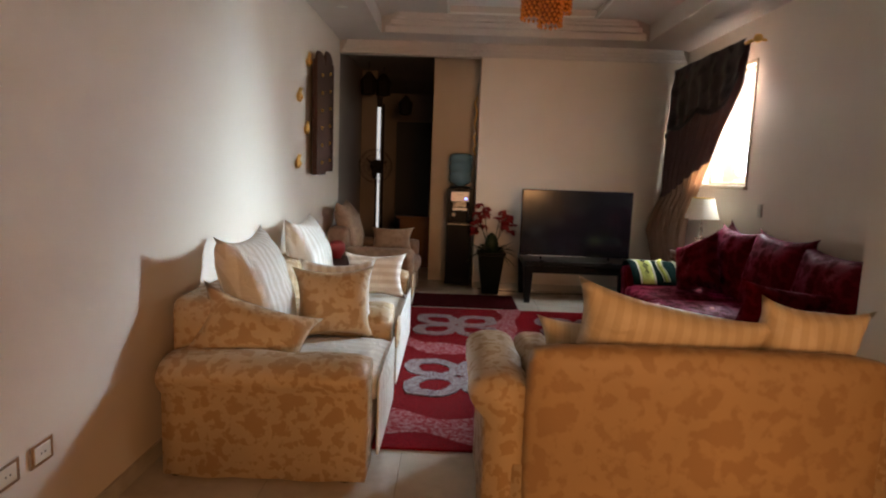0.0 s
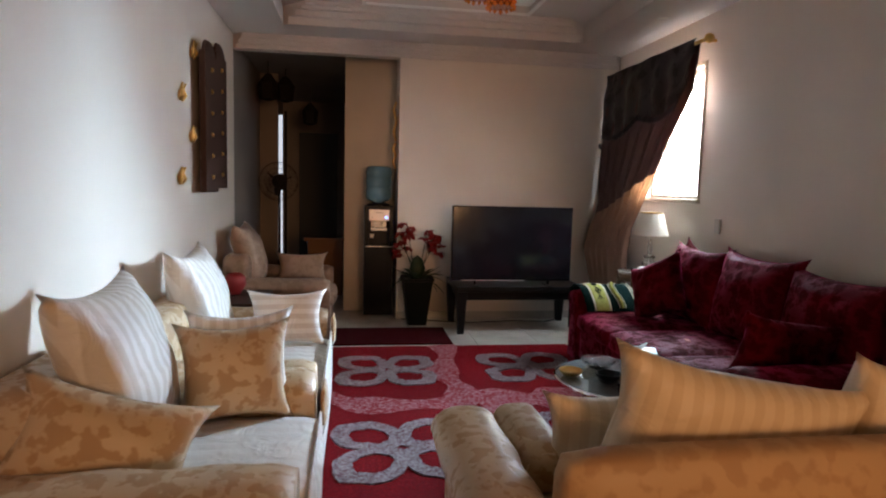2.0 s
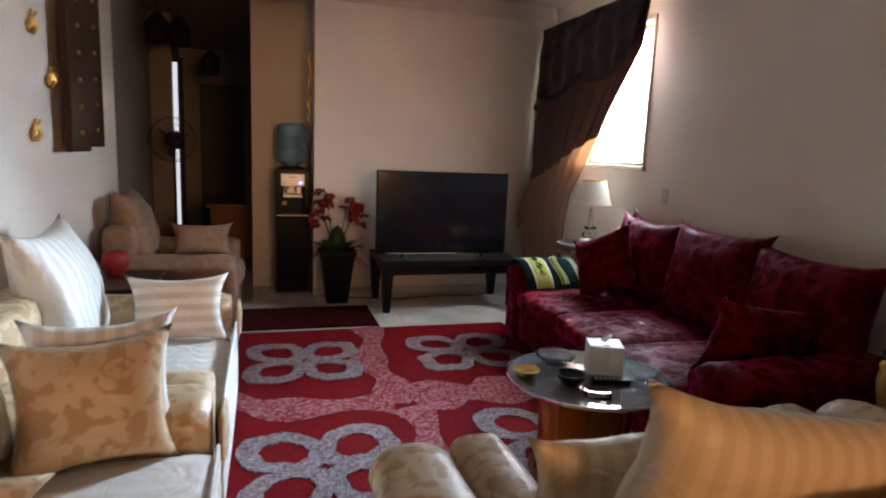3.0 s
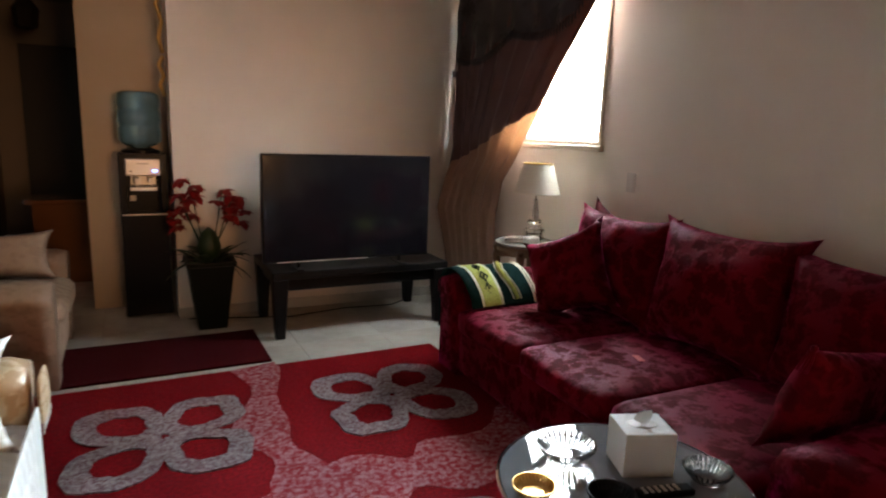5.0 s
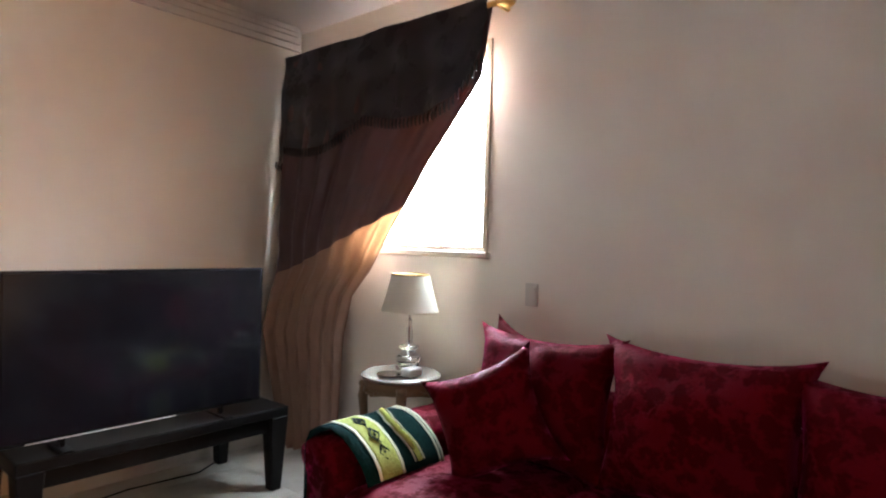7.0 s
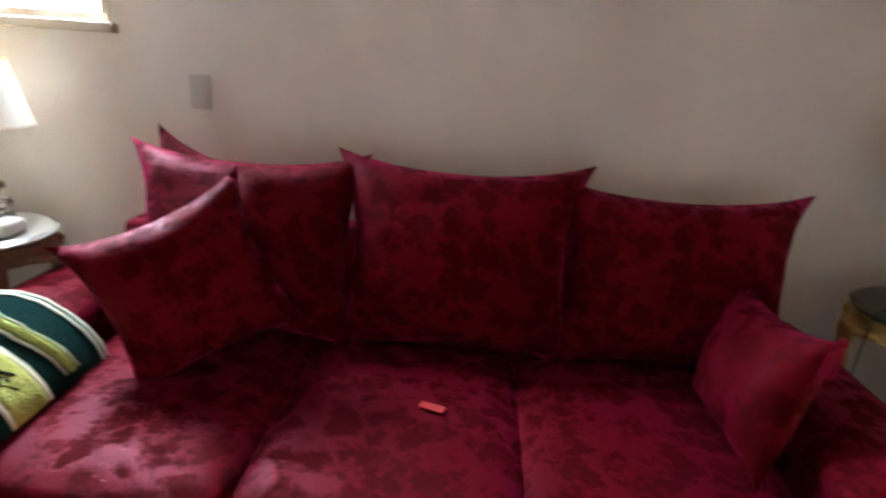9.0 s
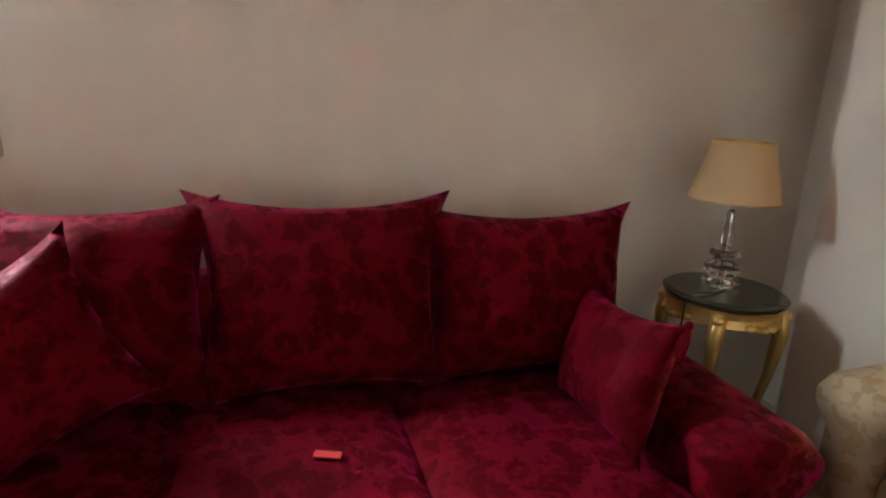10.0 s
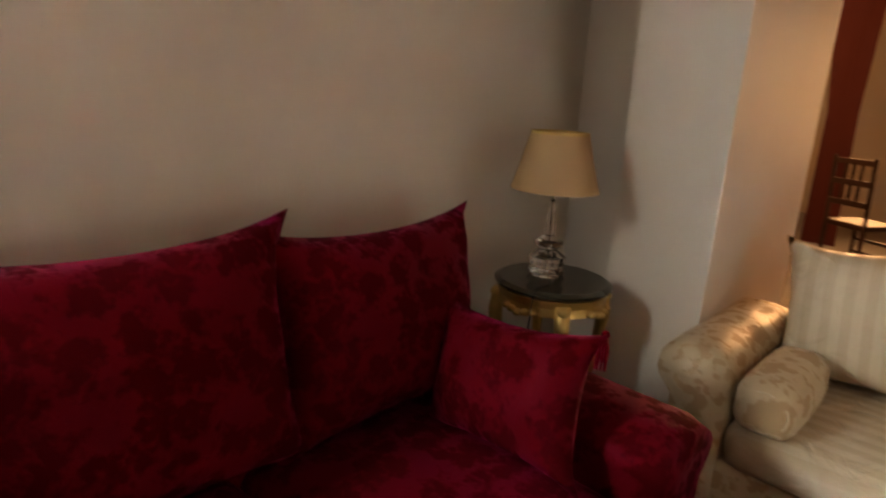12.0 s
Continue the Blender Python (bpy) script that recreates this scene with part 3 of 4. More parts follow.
FLOWERS = [(0.16, 4.08, 0.05), (0.15, 5.52, -0.03), (1.31, 5.55, 0.0), (1.38, 4.15, 0.05)]
for cx, cy, tw in FLOWERS:
    bm = None
    for k in range(4):
        bm = petal_ring(cx, cy, tw + math.pi / 4 + k * math.pi / 2, bm, z=0.0215 + 0.0008 * k)
    part("flower", bm, RUG_GREY, rug, "carved grey petals")


def band(points, half, zz):
    """A wavy band along a line of points."""
    left, right = [], []
    for i, (x, y) in enumerate(points):
        x2, y2 = points[min(i + 1, len(points) - 1)]
        x1, y1 = points[max(i - 1, 0)]
        d = math.hypot(x2 - x1, y2 - y1)
        nx, ny = -(y2 - y1) / d, (x2 - x1) / d
        k = half * (1 + 0.35 * math.sin(i * 0.9))
        left.append((x + nx * k, y + ny * k))
        right.append((x - nx * k, y - ny * k))
    b = bmesh.new()
    z0, z1 = zz
    rows = [[b.verts.new((x, y, z)) for x, y, z in ((*p, z0), (*p, z1), (*q, z1), (*q, z0))] for p, q in zip(left, right)]
    for a, c in zip(rows, rows[1:]):
        for k in range(3):
            b.faces.new((a[k], c[k], c[k + 1], a[k + 1]))
    bmesh.ops.recalc_face_normals(b, faces=b.faces[:])
    return b


for x0, y0, x1, y1, hw in ((-0.60, 4.95, 0.60, 4.68, 0.12), (0.60, 4.68, 0.66, 6.2, 0.10), (0.72, 4.72, 1.86, 4.95, 0.17), (-0.60, 3.25, 1.2, 3.22, 0.15), (0.74, 3.4, 0.66, 4.60, 0.09)):
    pts = []
    for i in range(17):
        t = i / 16
        pts.append((x0 + (x1 - x0) * t + 0.05 * math.sin(t * 9), y0 + (y1 - y0) * t + 0.05 * math.sin(t * 7 + 1)))
    part("flecked_band", band(pts, hw, (0.010, 0.0182 + 0.0008 * (x0 > 0) + 0.0005 * (y1 > 5) + 0.0003 * (x1 > 1.5))), RUG_MIX, rug, "flecked pink-grey pile")
small = part("small_rug", box(-0.62, 0.815, 6.33, 6.98, 0, 0.016, 0.006), RUG_DARK, None, "small dark red rug on the tiles before the water cooler")
tagged(small, category="rug")

# ---- television corner ----
bench = thing("television_bench", pose(0.90, 6.69, 0), "black wooden bench with tapered legs under the television", "bench")
part("top", box(0, 1.34, 0, 0.70, 0.43, 0.485, 0.008), BLACKWOOD, bench)
part("apron", box(0.05, 1.29, 0.03, 0.67, 0.345, 0.43, 0.004), BLACKWOOD, bench)
for x in (0.0, 1.23):
    for y in (0.0, 0.59):
        b = bmesh.new()
        bmesh.ops.create_cone(b, cap_ends=True, segments=4, radius1=0.045, radius2=0.078, depth=0.43, matrix=pose(x + 0.055, y + 0.055, 0.215) @ pose(0, 0, 0, 0, 0, 45))
        bmesh.ops.bevel(b, geom=b.edges[:], offset=0.004, segments=1, affect="EDGES")
        part("leg", b, BLACKWOOD, bench)
tv = thing("television", pose(0.845, 6.74, 0.49), "large flat black television on the black bench", "television")
part("casing", box(0, 1.235, 0, 0.045, 0.05, 0.795, 0.006), BLACK, tv)
part("screen", box(0.012, 1.223, -0.0025, 0.001, 0.068, 0.783), SCREEN, tv)
part("bezel_strip", box(0.1, 0.75, -0.004, 0.0, 0.052, 0.058), SILVER, tv, "thin silver strip under the screen")
for x in (0.22, 0.98):
    b = box(x, x + 0.05, -0.07, 0.13, 0, 0.012, 0.003)
    box(x + 0.015, x + 0.035, 0.01, 0.035, 0.01, 0.06, bm=b)
    part("stand_foot", b, BLACK, tv)

# black tube that also stands in for the shadow line beneath the bench
cord = part("shadow_cable", tube([(0.42, 7.40, 0.012), (0.75, 7.33, 0.006), (1.15, 7.22, 0.006), (1.6, 7.30, 0.006), (2.0, 7.26, 0.006), (2.25, 7.40, 0.012)], 0.005, 6), BLACK, None, "thin black cable drawn along the dark shadow line on the tiles behind the bench", True)
tagged(cord, category="cable")

cooler = thing("water_cooler", pose(0.005, 7.55, 0), "tall black water cooler with silver panel and blue bottle", "water cooler")
part("cabinet", box(0, 0.32, 0.02, 0.34, 0.02, 0.80, 0.008), BLACK, cooler)
b = box(0, 0.05, 0.0, 0.34, 0.80, 1.235, 0.006)
box(0.27, 0.32, 0.0, 0.34, 0.80, 1.235, 0.006, bm=b)
box(0.05, 0.27, 0.14, 0.34, 0.80, 1.08, bm=b)
box(0.05, 0.27, 0.0, 0.34, 1.19, 1.235, bm=b)
part("tower", b, BLACK, cooler)
part("door_seam", box(0.01, 0.31, 0.014, 0.02, 0.785, 0.795), SILVER, cooler)
part("control_panel", box(0.045, 0.275, -0.012, 0.04, 1.075, 1.20, 0.008), SILVER, cooler, "silver control panel")
part("led", box(0.225, 0.245, -0.0165, -0.012, 1.105, 1.12), BLUELED, cooler, "small blue light")
part("name_plate", box(0.12, 0.20, -0.0155, -0.012, 1.160, 1.168), GREYPL, cooler, "small grey maker's plate")
part("recess_panel", box(0.075, 0.245, 0.134, 0.14, 1.0, 1.07), SILVER, cooler)
part("button", box(0.075, 0.085, -0.0155, -0.012, 1.105, 1.115), BLACK, cooler)
for x in (0.10, 0.19):
    b = box(x, x + 0.035, 0.0, 0.06, 1.03, 1.062, 0.006)
    box(x + 0.008, x + 0.026, 0.01, 0.03, 1.0, 1.03, bm=b)
    part("tap", b, SILVER, cooler, "silver tap")
part("drip_tray", box(0.07, 0.25, 0.0, 0.13, 0.965, 0.995, 0.005), SILVER, cooler)
part("sticker", box(0.065, 0.105, 0.136, 0.1395, 0.88, 0.92), WHITE, cooler)
bottle = part("bottle", lathe([(0.03, 0.0), (0.045, 0.03), (0.12, 0.06), (0.148, 0.09), (0.150, 0.17), (0.141, 0.19), (0.141, 0.205), (0.150, 0.225), (0.150, 0.30), (0.141, 0.31), (0.141, 0.325), (0.150, 0.345), (0.150, 0.385), (0.140, 0.425), (0.11, 0.442), (0, 0.445)], 36, (0.155, 0.17, 1.235)), BOTTLE, cooler, "blue plastic water bottle", True)
part("bottle_collar", lathe([(0.13, 0), (0.13, 0.02), (0.08, 0.035)], 28, (0.155, 0.17, 1.235)), BLACK, cooler)

# plant in its pot
plant = thing("potted_plant", pose(0.56, 7.22, 0), "tall dark tapered pot of red artificial flowers beside the television", "potted plant")
part("pot", lathe([(0.135, 0), (0.14, 0.02), (0.215, 0.47), (0.235, 0.475), (0.235, 0.505), (0.205, 0.505), (0.195, 0.46), (0.0, 0.46)], 4, (0, 0, 0)), POT, plant, m=pose(0, 0, 0, 0, 0, 45))
rnd = random.Random(4)


def leaf_blade(p0, p1, droop, w, bm, seg=6):
    b = bmesh.new()
    p0, p1 = Vector(p0), Vector(p1)
    d = p1 - p0
    side = d.cross(Vector((0, 0, 1))).normalized()
    rows = []
    for i in range(seg + 1):
        t = i / seg
        c = p0 + d * t + Vector((0, 0, -droop * t * t))
        k = w * math.sin(math.pi * min(1, t * 0.92 + 0.08)) ** 0.8
        rows.append([b.verts.new(c - side * k), b.verts.new(c + Vector((0, 0, -k * 0.3))), b.verts.new(c + side * k)])
    for a, c in zip(rows, rows[1:]):
        b.faces.new((a[0], a[1], c[1], c[0]))
        b.faces.new((a[1], a[2], c[2], c[1]))
    return join(bm, b)


for k in range(34):
    a = rnd.uniform(0, 2 * math.pi)
    r = rnd.uniform(0.14, 0.36)
    zt = rnd.uniform(0.50, 0.80)
    part("leaf", leaf_blade((0.03 * math.cos(a), 0.03 * math.sin(a), 0.46), (r * math.cos(a), r * math.sin(a), zt), rnd.uniform(0.04, 0.26), rnd.uniform(0.022, 0.038), None), LEAF, plant)
part("bud", lathe([(0, 0.48), (0.07, 0.52), (0.085, 0.60), (0.05, 0.70), (0, 0.74)], 14), LEAF, plant, "dark green centre", True)
for sx, top, sy in ((-0.12, 1.08, 0.02), (-0.19, 0.98, -0.04), (-0.16, 0.86, 0.05), (0.10, 1.0, 0.0), (0.16, 0.95, -0.03), (0.19, 0.88, 0.04)):
    stem = part("stem", tube([(0, 0, 0.46), (sx * 0.4, sy * 0.4, 0.65), (sx, sy, top)], 0.004, 6), LEAF, plant)
    for q in range(4):
        cz, cx, cy = top - q * 0.04, sx + rnd.uniform(-0.06, 0.06), sy + rnd.uniform(-0.06, 0.06)
        bm = None
        for j in range(7):
            a = j * math.pi / 3.5 + rnd.uniform(-0.3, 0.3)
            bm = leaf_blade((cx, cy, cz), (cx + 0.07 * math.cos(a), cy + 0.07 * math.sin(a), cz + rnd.uniform(-0.04, 0.03)), 0.035, 0.030, bm, 4)
        part("blossom", bm, PETAL, stem, "red petals")

# ---- window and curtain ----
win = tagged(thing("window_1", pose(XR, 5.76, 1.41), "bright window with brown frame behind the tied curtain", "window"), kind="structure")
b = box(0.06, 0.12, 0, 0.03, 0, 1.14)
box(0.06, 0.12, 0.91, 0.96, 0, 1.14, bm=b)
box(0.06, 0.12, 0.03, 0.91, 0, 0.03, bm=b)
box(0.06, 0.12, 0.03, 0.91, 1.10, 1.14, bm=b)
part("window_frame", b, FRAMEW, win)
b = box(-0.014, 0.0, -0.035, 0.0, -0.035, 1.175, 0.004)
box(-0.014, 0.0, 0.96, 0.995, -0.035, 1.175, 0.004, bm=b)
box(-0.014, 0.0, 0.0, 0.96, 1.14, 1.175, 0.004, bm=b)
part("casing", b, FRAMEW, win, "thin brown wooden casing")
part("window_sill", box(-0.04, 0.06, -0.05, 1.0, -0.035, 0.0, 0.004), FRAMEW, win)
b = box(0.045, 0.06, 0.30, 0.315, 0.03, 0.055, 0.003)
box(0.045, 0.06, 0.345, 0.36, 0.03, 0.055, 0.003, bm=b)
part("window_latch", b, BRASS, win, "two small brass window knobs")
p = part("pane", box(0.088, 0.092, 0.03, 0.91, 0.03, 1.10), GLASS, win)
p.visible_shadow = False
sky_card = structure("backdrop", box(5.4, 5.45, 2.0, 11.0, -1.0, 6.0), OUTSIDE, "bright hazy daylight outside the window")
sky_card.visible_shadow = False

rod = thing("curtain_rod", pose(2.72, 5.52, 2.72), "brass curtain rod with round finials above the window", "curtain rod")
part("pole", tube([(0, 0.06, 0), (0, 1.90, 0)], 0.016, 12), BRASS, rod, smooth=True)
part("finial", lathe([(0.0, 0), (0.03, 0.01), (0.042, 0.04), (0.03, 0.07), (0.016, 0.085), (0.02, 0.10)], 16), BRASS, rod, smooth=True, m=pose(0, 0.0, 0, -90, 0, 0))
for y in (0.10, 1.80):
    part("bracket", box(-0.01, 0.11, y, y + 0.02, -0.012, 0.012), BRASS, rod)

curtain = thing("curtain", pose(0, 0, 0), "brown sheer curtain tied back beneath a black swag valance", "curtain")


def drape(rows, folds, depth, thick=0.004, ns=90):
    """A hanging cloth; rows: height, near end (x, y), far end (x, y)."""
    b = bmesh.new()
    grid = []
    for r, (z0, xa, ya, xb, yb, dd) in enumerate(rows):
        line = []
        for i in range(ns + 1):
            s = i / ns
            f = math.sin(s * folds * 2 * math.pi + 0.5 * math.sin(s * 9)) * depth * dd
            f += 0.02 * noise.noise(Vector((s * 5, z0 * 2.2, 4.0))) * dd
            zz = z0
            line.append(b.verts.new((xa + (xb - xa) * s + f, ya + (yb - ya) * s + f * 0.3, zz)))
        grid.append(line)
    for a, c in zip(grid, grid[1:]):
        for i in range(ns):
            b.faces.new((a[i], a[i + 1], c[i + 1], c[i]))
    return b


def smooth_rows(keys, n):
    out = []
    for k, c in zip(keys, keys[1:]):
        for i in range(n):
            t = i / n
            t = t * t * (3 - 2 * t)
            out.append(tuple(p + (q - p) * t for p, q in zip(k, c)))
    return out + [keys[-1]]


# upper part sweeps from the whole rod to the tie, lower part flares to the floor
keys = [(2.70, 2.70, 5.64, 2.68, 7.38, 0.5), (2.34, 2.70, 5.70, 2.64, 7.38, 0.9), (1.93, 2.69, 6.04, 2.62, 7.38, 1.0), (1.49, 2.68, 6.36, 2.61, 7.38, 0.9), (1.28, 2.68, 6.50, 2.60, 7.34, 0.7), (1.10, 2.69, 6.68, 2.50, 7.30, 0.8), (0.84, 2.70, 6.76, 2.40, 7.24, 1.0), (0.45, 2.71, 6.80, 2.50, 7.26, 1.0), (0.03, 2.72, 6.84, 2.58, 7.28, 1.0)]
keys = [(z, xa, ya, xb, yb, d) for z, xa, ya, xb, yb, d in keys]
part("sheer", drape(smooth_rows(keys, 6), 7, 0.019), TANSHEER, curtain, "sheer tan cloth", True)


def at_height(z):
    for k, c in zip(keys, keys[1:]):
        if z >= c[0]:
            t = (k[0] - z) / (k[0] - c[0])
            return [p + (q - p) * t for p, q in zip(k, c)]
    return keys[-1]


# the darker layer in front ends on a slanting hem from the window's middle to the tie
b = bmesh.new()
grid = []
for i in range(91):
    s = i / 90
    hem = 1.22 + 0.44 * (1 - s) ** 1.3
    line = []
    for r in range(31):
        z = 2.69 + (hem - 2.69) * r / 30
        z0, xa, ya, xb, yb, dd = at_height(z)
        f = math.sin(s * 14 * math.pi + 0.5 * math.sin(s * 9)) * 0.019 * dd
        f += 0.02 * noise.noise(Vector((s * 5, z * 2.2, 4.0))) * dd
        line.append(b.verts.new((xa + (xb - xa) * s + f - 0.010, ya + (yb - ya) * s + f * 0.3 - 0.004, z)))
    grid.append(line)
for a, c in zip(grid, grid[1:]):
    for r in range(30):
        b.faces.new((a[r], a[r + 1], c[r + 1], c[r]))
part("front_layer", b, CURTAIN, curtain, "darker brown cloth", True)
b = bmesh.new()
grid = []
for j in range(15):
    line = []
    for i in range(81):
        s = i / 80
        y = 5.63 + s * (7.42 - 5.63)
        drop = 0.30 + 0.12 * min(1.0, s * 9) + 0.20 * s + 0.10 * abs(math.sin(s * 2.0 * math.pi)) + (0.12 if s > 0.96 else 0)
        v = j / 14
        x = 2.655 - 0.05 * v - 0.02 * math.sin(s * 40 + v * 2) * v + 0.03 * noise.noise(Vector((s * 6, v * 4, 2)))
        line.append(b.verts.new((x, y, 2.735 - drop * v)))
    grid.append(line)
for a, c in zip(grid, grid[1:]):
    for i in range(80):
        b.faces.new((a[i], a[i + 1], c[i + 1], c[i]))
part("valance", b, VALANCE, curtain, "black satin valance", True)
# unseen flap, added to block window light between curtain and wall
part("leak_flap", drape(smooth_rows([(2.70, 2.69, 7.385, 2.825, 7.43, 0.5), (1.38, 2.62, 7.385, 2.825, 7.43, 0.6), (0.84, 2.44, 7.25, 2.825, 7.40, 0.6), (0.03, 2.60, 7.29, 2.825, 7.40, 0.6)], 5), 1, 0.01, ns=12), CURTAIN, curtain, "unseen brown cloth added to keep window light off the wall corner", True)
for i in range(60):
    s = i / 59
    y = 5.63 + s * (7.42 - 5.63)
    drop = 0.30 + 0.12 * min(1.0, s * 9) + 0.20 * s + 0.10 * abs(math.sin(s * 2.0 * math.pi)) + (0.12 if s > 0.96 else 0)
    part("tassel", tube([(2.605, y, 2.735 - drop), (2.603, y + 0.004, 2.70 - drop), (2.606, y, 2.675 - drop)], [0.006, 0.008, 0.004], 5), VALANCE, curtain)
hook = thing("tieback_hook", pose(2.74, 7.36, 1.38), "dark brass tieback hook beside the curtain", "curtain hook")
part("hook", tube([(0.08, 0, 0), (-0.02, 0, 0), (-0.05, 0, 0.05), (-0.03, 0, 0.12)], 0.008, 8), BRASS, hook)
part("tassel", lathe([(0.004, 0.0), (0.02, -0.02), (0.015, -0.04), (0.028, -0.12)], 12, (-0.03, 0, 0)), WOOD, hook)

# ---- side tables and lamps ----


def side_table(m, label, top_mat, frame_mat):
    t = thing("side_table", m, label, "side table")
    part("tabletop", lathe([(0.19, 0.72), (0.215, 0.728), (0.218, 0.738), (0.20, 0.748), (0.0, 0.75)], 40), top_mat, t, smooth=False)
    part("apron", lathe([(0.185, 0.655), (0.205, 0.66), (0.20, 0.69), (0.208, 0.72), (0.17, 0.72), (0.17, 0.655)], 40, closed=True), frame_mat, t)
    for k in range(4):
        a = math.pi / 4 + k * math.pi / 2
        c, s = math.cos(a), math.sin(a)
        part("leg", tube([(r * c, r * s, z) for r, z in ((0.19, 0.70), (0.205, 0.62), (0.19, 0.45), (0.15, 0.22), (0.15, 0.10), (0.185, 0.01))], [0.03, 0.028, 0.018, 0.014, 0.014, 0.02], 10), frame_mat, t, smooth=True)
        part("ornament", lathe([(0, 0), (0.02, 0.006), (0.026, 0.02), (0.02, 0.034), (0, 0.04)], 10, (0.205 * c, 0.205 * s, 0.665)), frame_mat, t, smooth=True)
        b = None
        for j in range(5):
            aa = a + math.pi / 4 + (j - 2) * 0.13
            b = lathe([(0, 0), (0.018, 0.006), (0.02, 0.016), (0, 0.03)], 8, (0.207 * math.cos(aa), 0.207 * math.sin(aa), 0.645 + 0.006 * abs(j - 2)), b)
        part("carving", b, frame_mat, t, smooth=True)
    part("shelf", lathe([(0.0, 0.2), (0.14, 0.2), (0.145, 0.21), (0.14, 0.22), (0, 0.22)], 30), frame_mat, t)
    return t


def table_lamp(m, label, cloth):
    t = thing("table_lamp", m, label, "lamp")
    b = lathe([(0.062, 0), (0.07, 0.01), (0.07, 0.02), (0.05, 0.03), (0.066, 0.045), (0.07, 0.07), (0.05, 0.085), (0.03, 0.10), (0.055, 0.115), (0.052, 0.13), (0.02, 0.15), (0.022, 0.19), (0.014, 0.24), (0.018, 0.27), (0.008, 0.285)], 10)
    part("base", b, GLASS, t, "faceted clear glass")
    part("stem", tube([(0, 0, 0.0), (0, 0, 0.36)], 0.005, 8), CHROME, t)
    part("socket", lathe([(0.015, 0.31), (0.018, 0.32), (0.018, 0.37), (0.012, 0.38)], 14), BRASS, t)
    b = bmesh.new()
    n, rows = 72, 10
    grid = []
    for j in range(rows + 1):
        v = j / rows
        r = 0.158 + (0.102 - 0.158) * (v ** 0.9)
        grid.append([b.verts.new(((r + 0.0022 * math.cos(k * math.pi)) * math.cos(2 * math.pi * k / n), (r + 0.0022 * math.cos(k * math.pi)) * math.sin(2 * math.pi * k / n), 0.325 + 0.20 * v)) for k in range(n)])
    for a, c in zip(grid, grid[1:]):
        for k in range(n):
            b.faces.new((a[k], a[(k + 1) % n], c[(k + 1) % n], c[k]))
    part("shade", b, cloth, t, "pleated cream cloth shade", True)
    b = lathe([(0.157, 0.321), (0.1605, 0.321), (0.1605, 0.328), (0.157, 0.328)], 48, closed=True)
    part("trim", b, cloth, t)
    part("trim", lathe([(0.100, 0.520), (0.1055, 0.520), (0.1055, 0.530), (0.100, 0.530)], 48, closed=True), GILT, t)
    return t


side_table(pose(2.50, 6.04, 0), "round wooden side table with marble top under the window", mat("grey_marble", (0.34, 0.31, 0.27), 0.15), mat("brown_frame", (0.20, 0.13, 0.07), 0.4))
table_lamp(pose(2.575, 6.06, 0.75), "table lamp with cream shade on the side table under the window", SHADE)
side_table(pose(2.42, 3.04, 0), "round gilt side table with dark glossy top beside the crimson sofa", OLIVE_TOP, GILT)
lamp = table_lamp(pose(2.46, 3.03, 0.75), "table lamp with tan pleated shade on the gilt side table", mat("tan_shade", (0.50, 0.32, 0.155), 0.6))
part("cord", tube([(-0.06, 0.03, 0.006), (-0.10, 0.12, 0.006), (-0.10, 0.205, 0.008), (-0.105, 0.232, -0.03), (-0.10, 0.235, -0.15), (-0.06, 0.22, -0.40), (0.02, 0.20, -0.735)], 0.003, 6), BLACK, lamp, "thin dark cord", True)
device = part("alarm_clock", box(2.40, 2.50, 5.88, 5.95, 0.752, 0.80, 0.015, 3), SILVER, None, "small grey device on the marble side table", True)
tagged(device, category="clock")
tagged(part("saucer", lathe([(0.03, 0), (0.05, 0.004), (0.075, 0.012), (0.07, 0.014), (0.03, 0.008), (0, 0.008)], 30, (2.38, 6.0, 0.751)), CHROME, None, "flat silver dish on the marble side table", True), category="dish")

# ---- coffee table ----
coffee = thing("coffee_table", pose(1.30, 3.80, 0), "round glass coffee table with glossy amber drum on the red rug", "coffee table")
part("tabletop", lathe([(0.0, 0.468), (0.355, 0.468), (0.36, 0.474), (0.355, 0.48), (0.0, 0.48)], 64), SMOKED, coffee)
part("rim", lathe([(0.361, 0.466), (0.367, 0.469), (0.367, 0.479), (0.361, 0.482)], 64, closed=True), CHROME, coffee)
b = lathe([(0.20, 0.02), (0.21, 0.03), (0.20, 0.10), (0.20, 0.25), (0.21, 0.40), (0.22, 0.466), (0, 0.466)], 72)
for v in b.verts:
    flute = 1 + 0.035 * math.cos(24 * math.atan2(v.co.y, v.co.x))
    v.co.x, v.co.y = v.co.x * flute, v.co.y * flute
part("drum", b, AMBERLAC, coffee, "fluted glossy amber lacquer", smooth=True)
part("plinth", lathe([(0.24, 0.0), (0.25, 0.02), (0.21, 0.035), (0, 0.035)], 48), TABLEWOOD, coffee)
tissue = thing("tissue_box", pose(1.41, 3.85, 0.481, 0, 0, -22), "white cube tissue box on the glass coffee table", "tissue box")
b = box(-0.078, 0.078, -0.07, 0.07, 0, 0.135, 0.003)
part("carton", b, WHITE, tissue)
part("slot", lathe([(0, 0), (0.05, 0), (0.045, 0.0015), (0, 0.002)], 24, (0, 0, 0.135), None, 0.55), SILVER, tissue)
part("tissue", leaf_blade((-0.025, 0, 0.13), (0.03, 0.01, 0.172), 0.0, 0.03, None, 5), WHITE, tissue, "crumpled tissue", True)


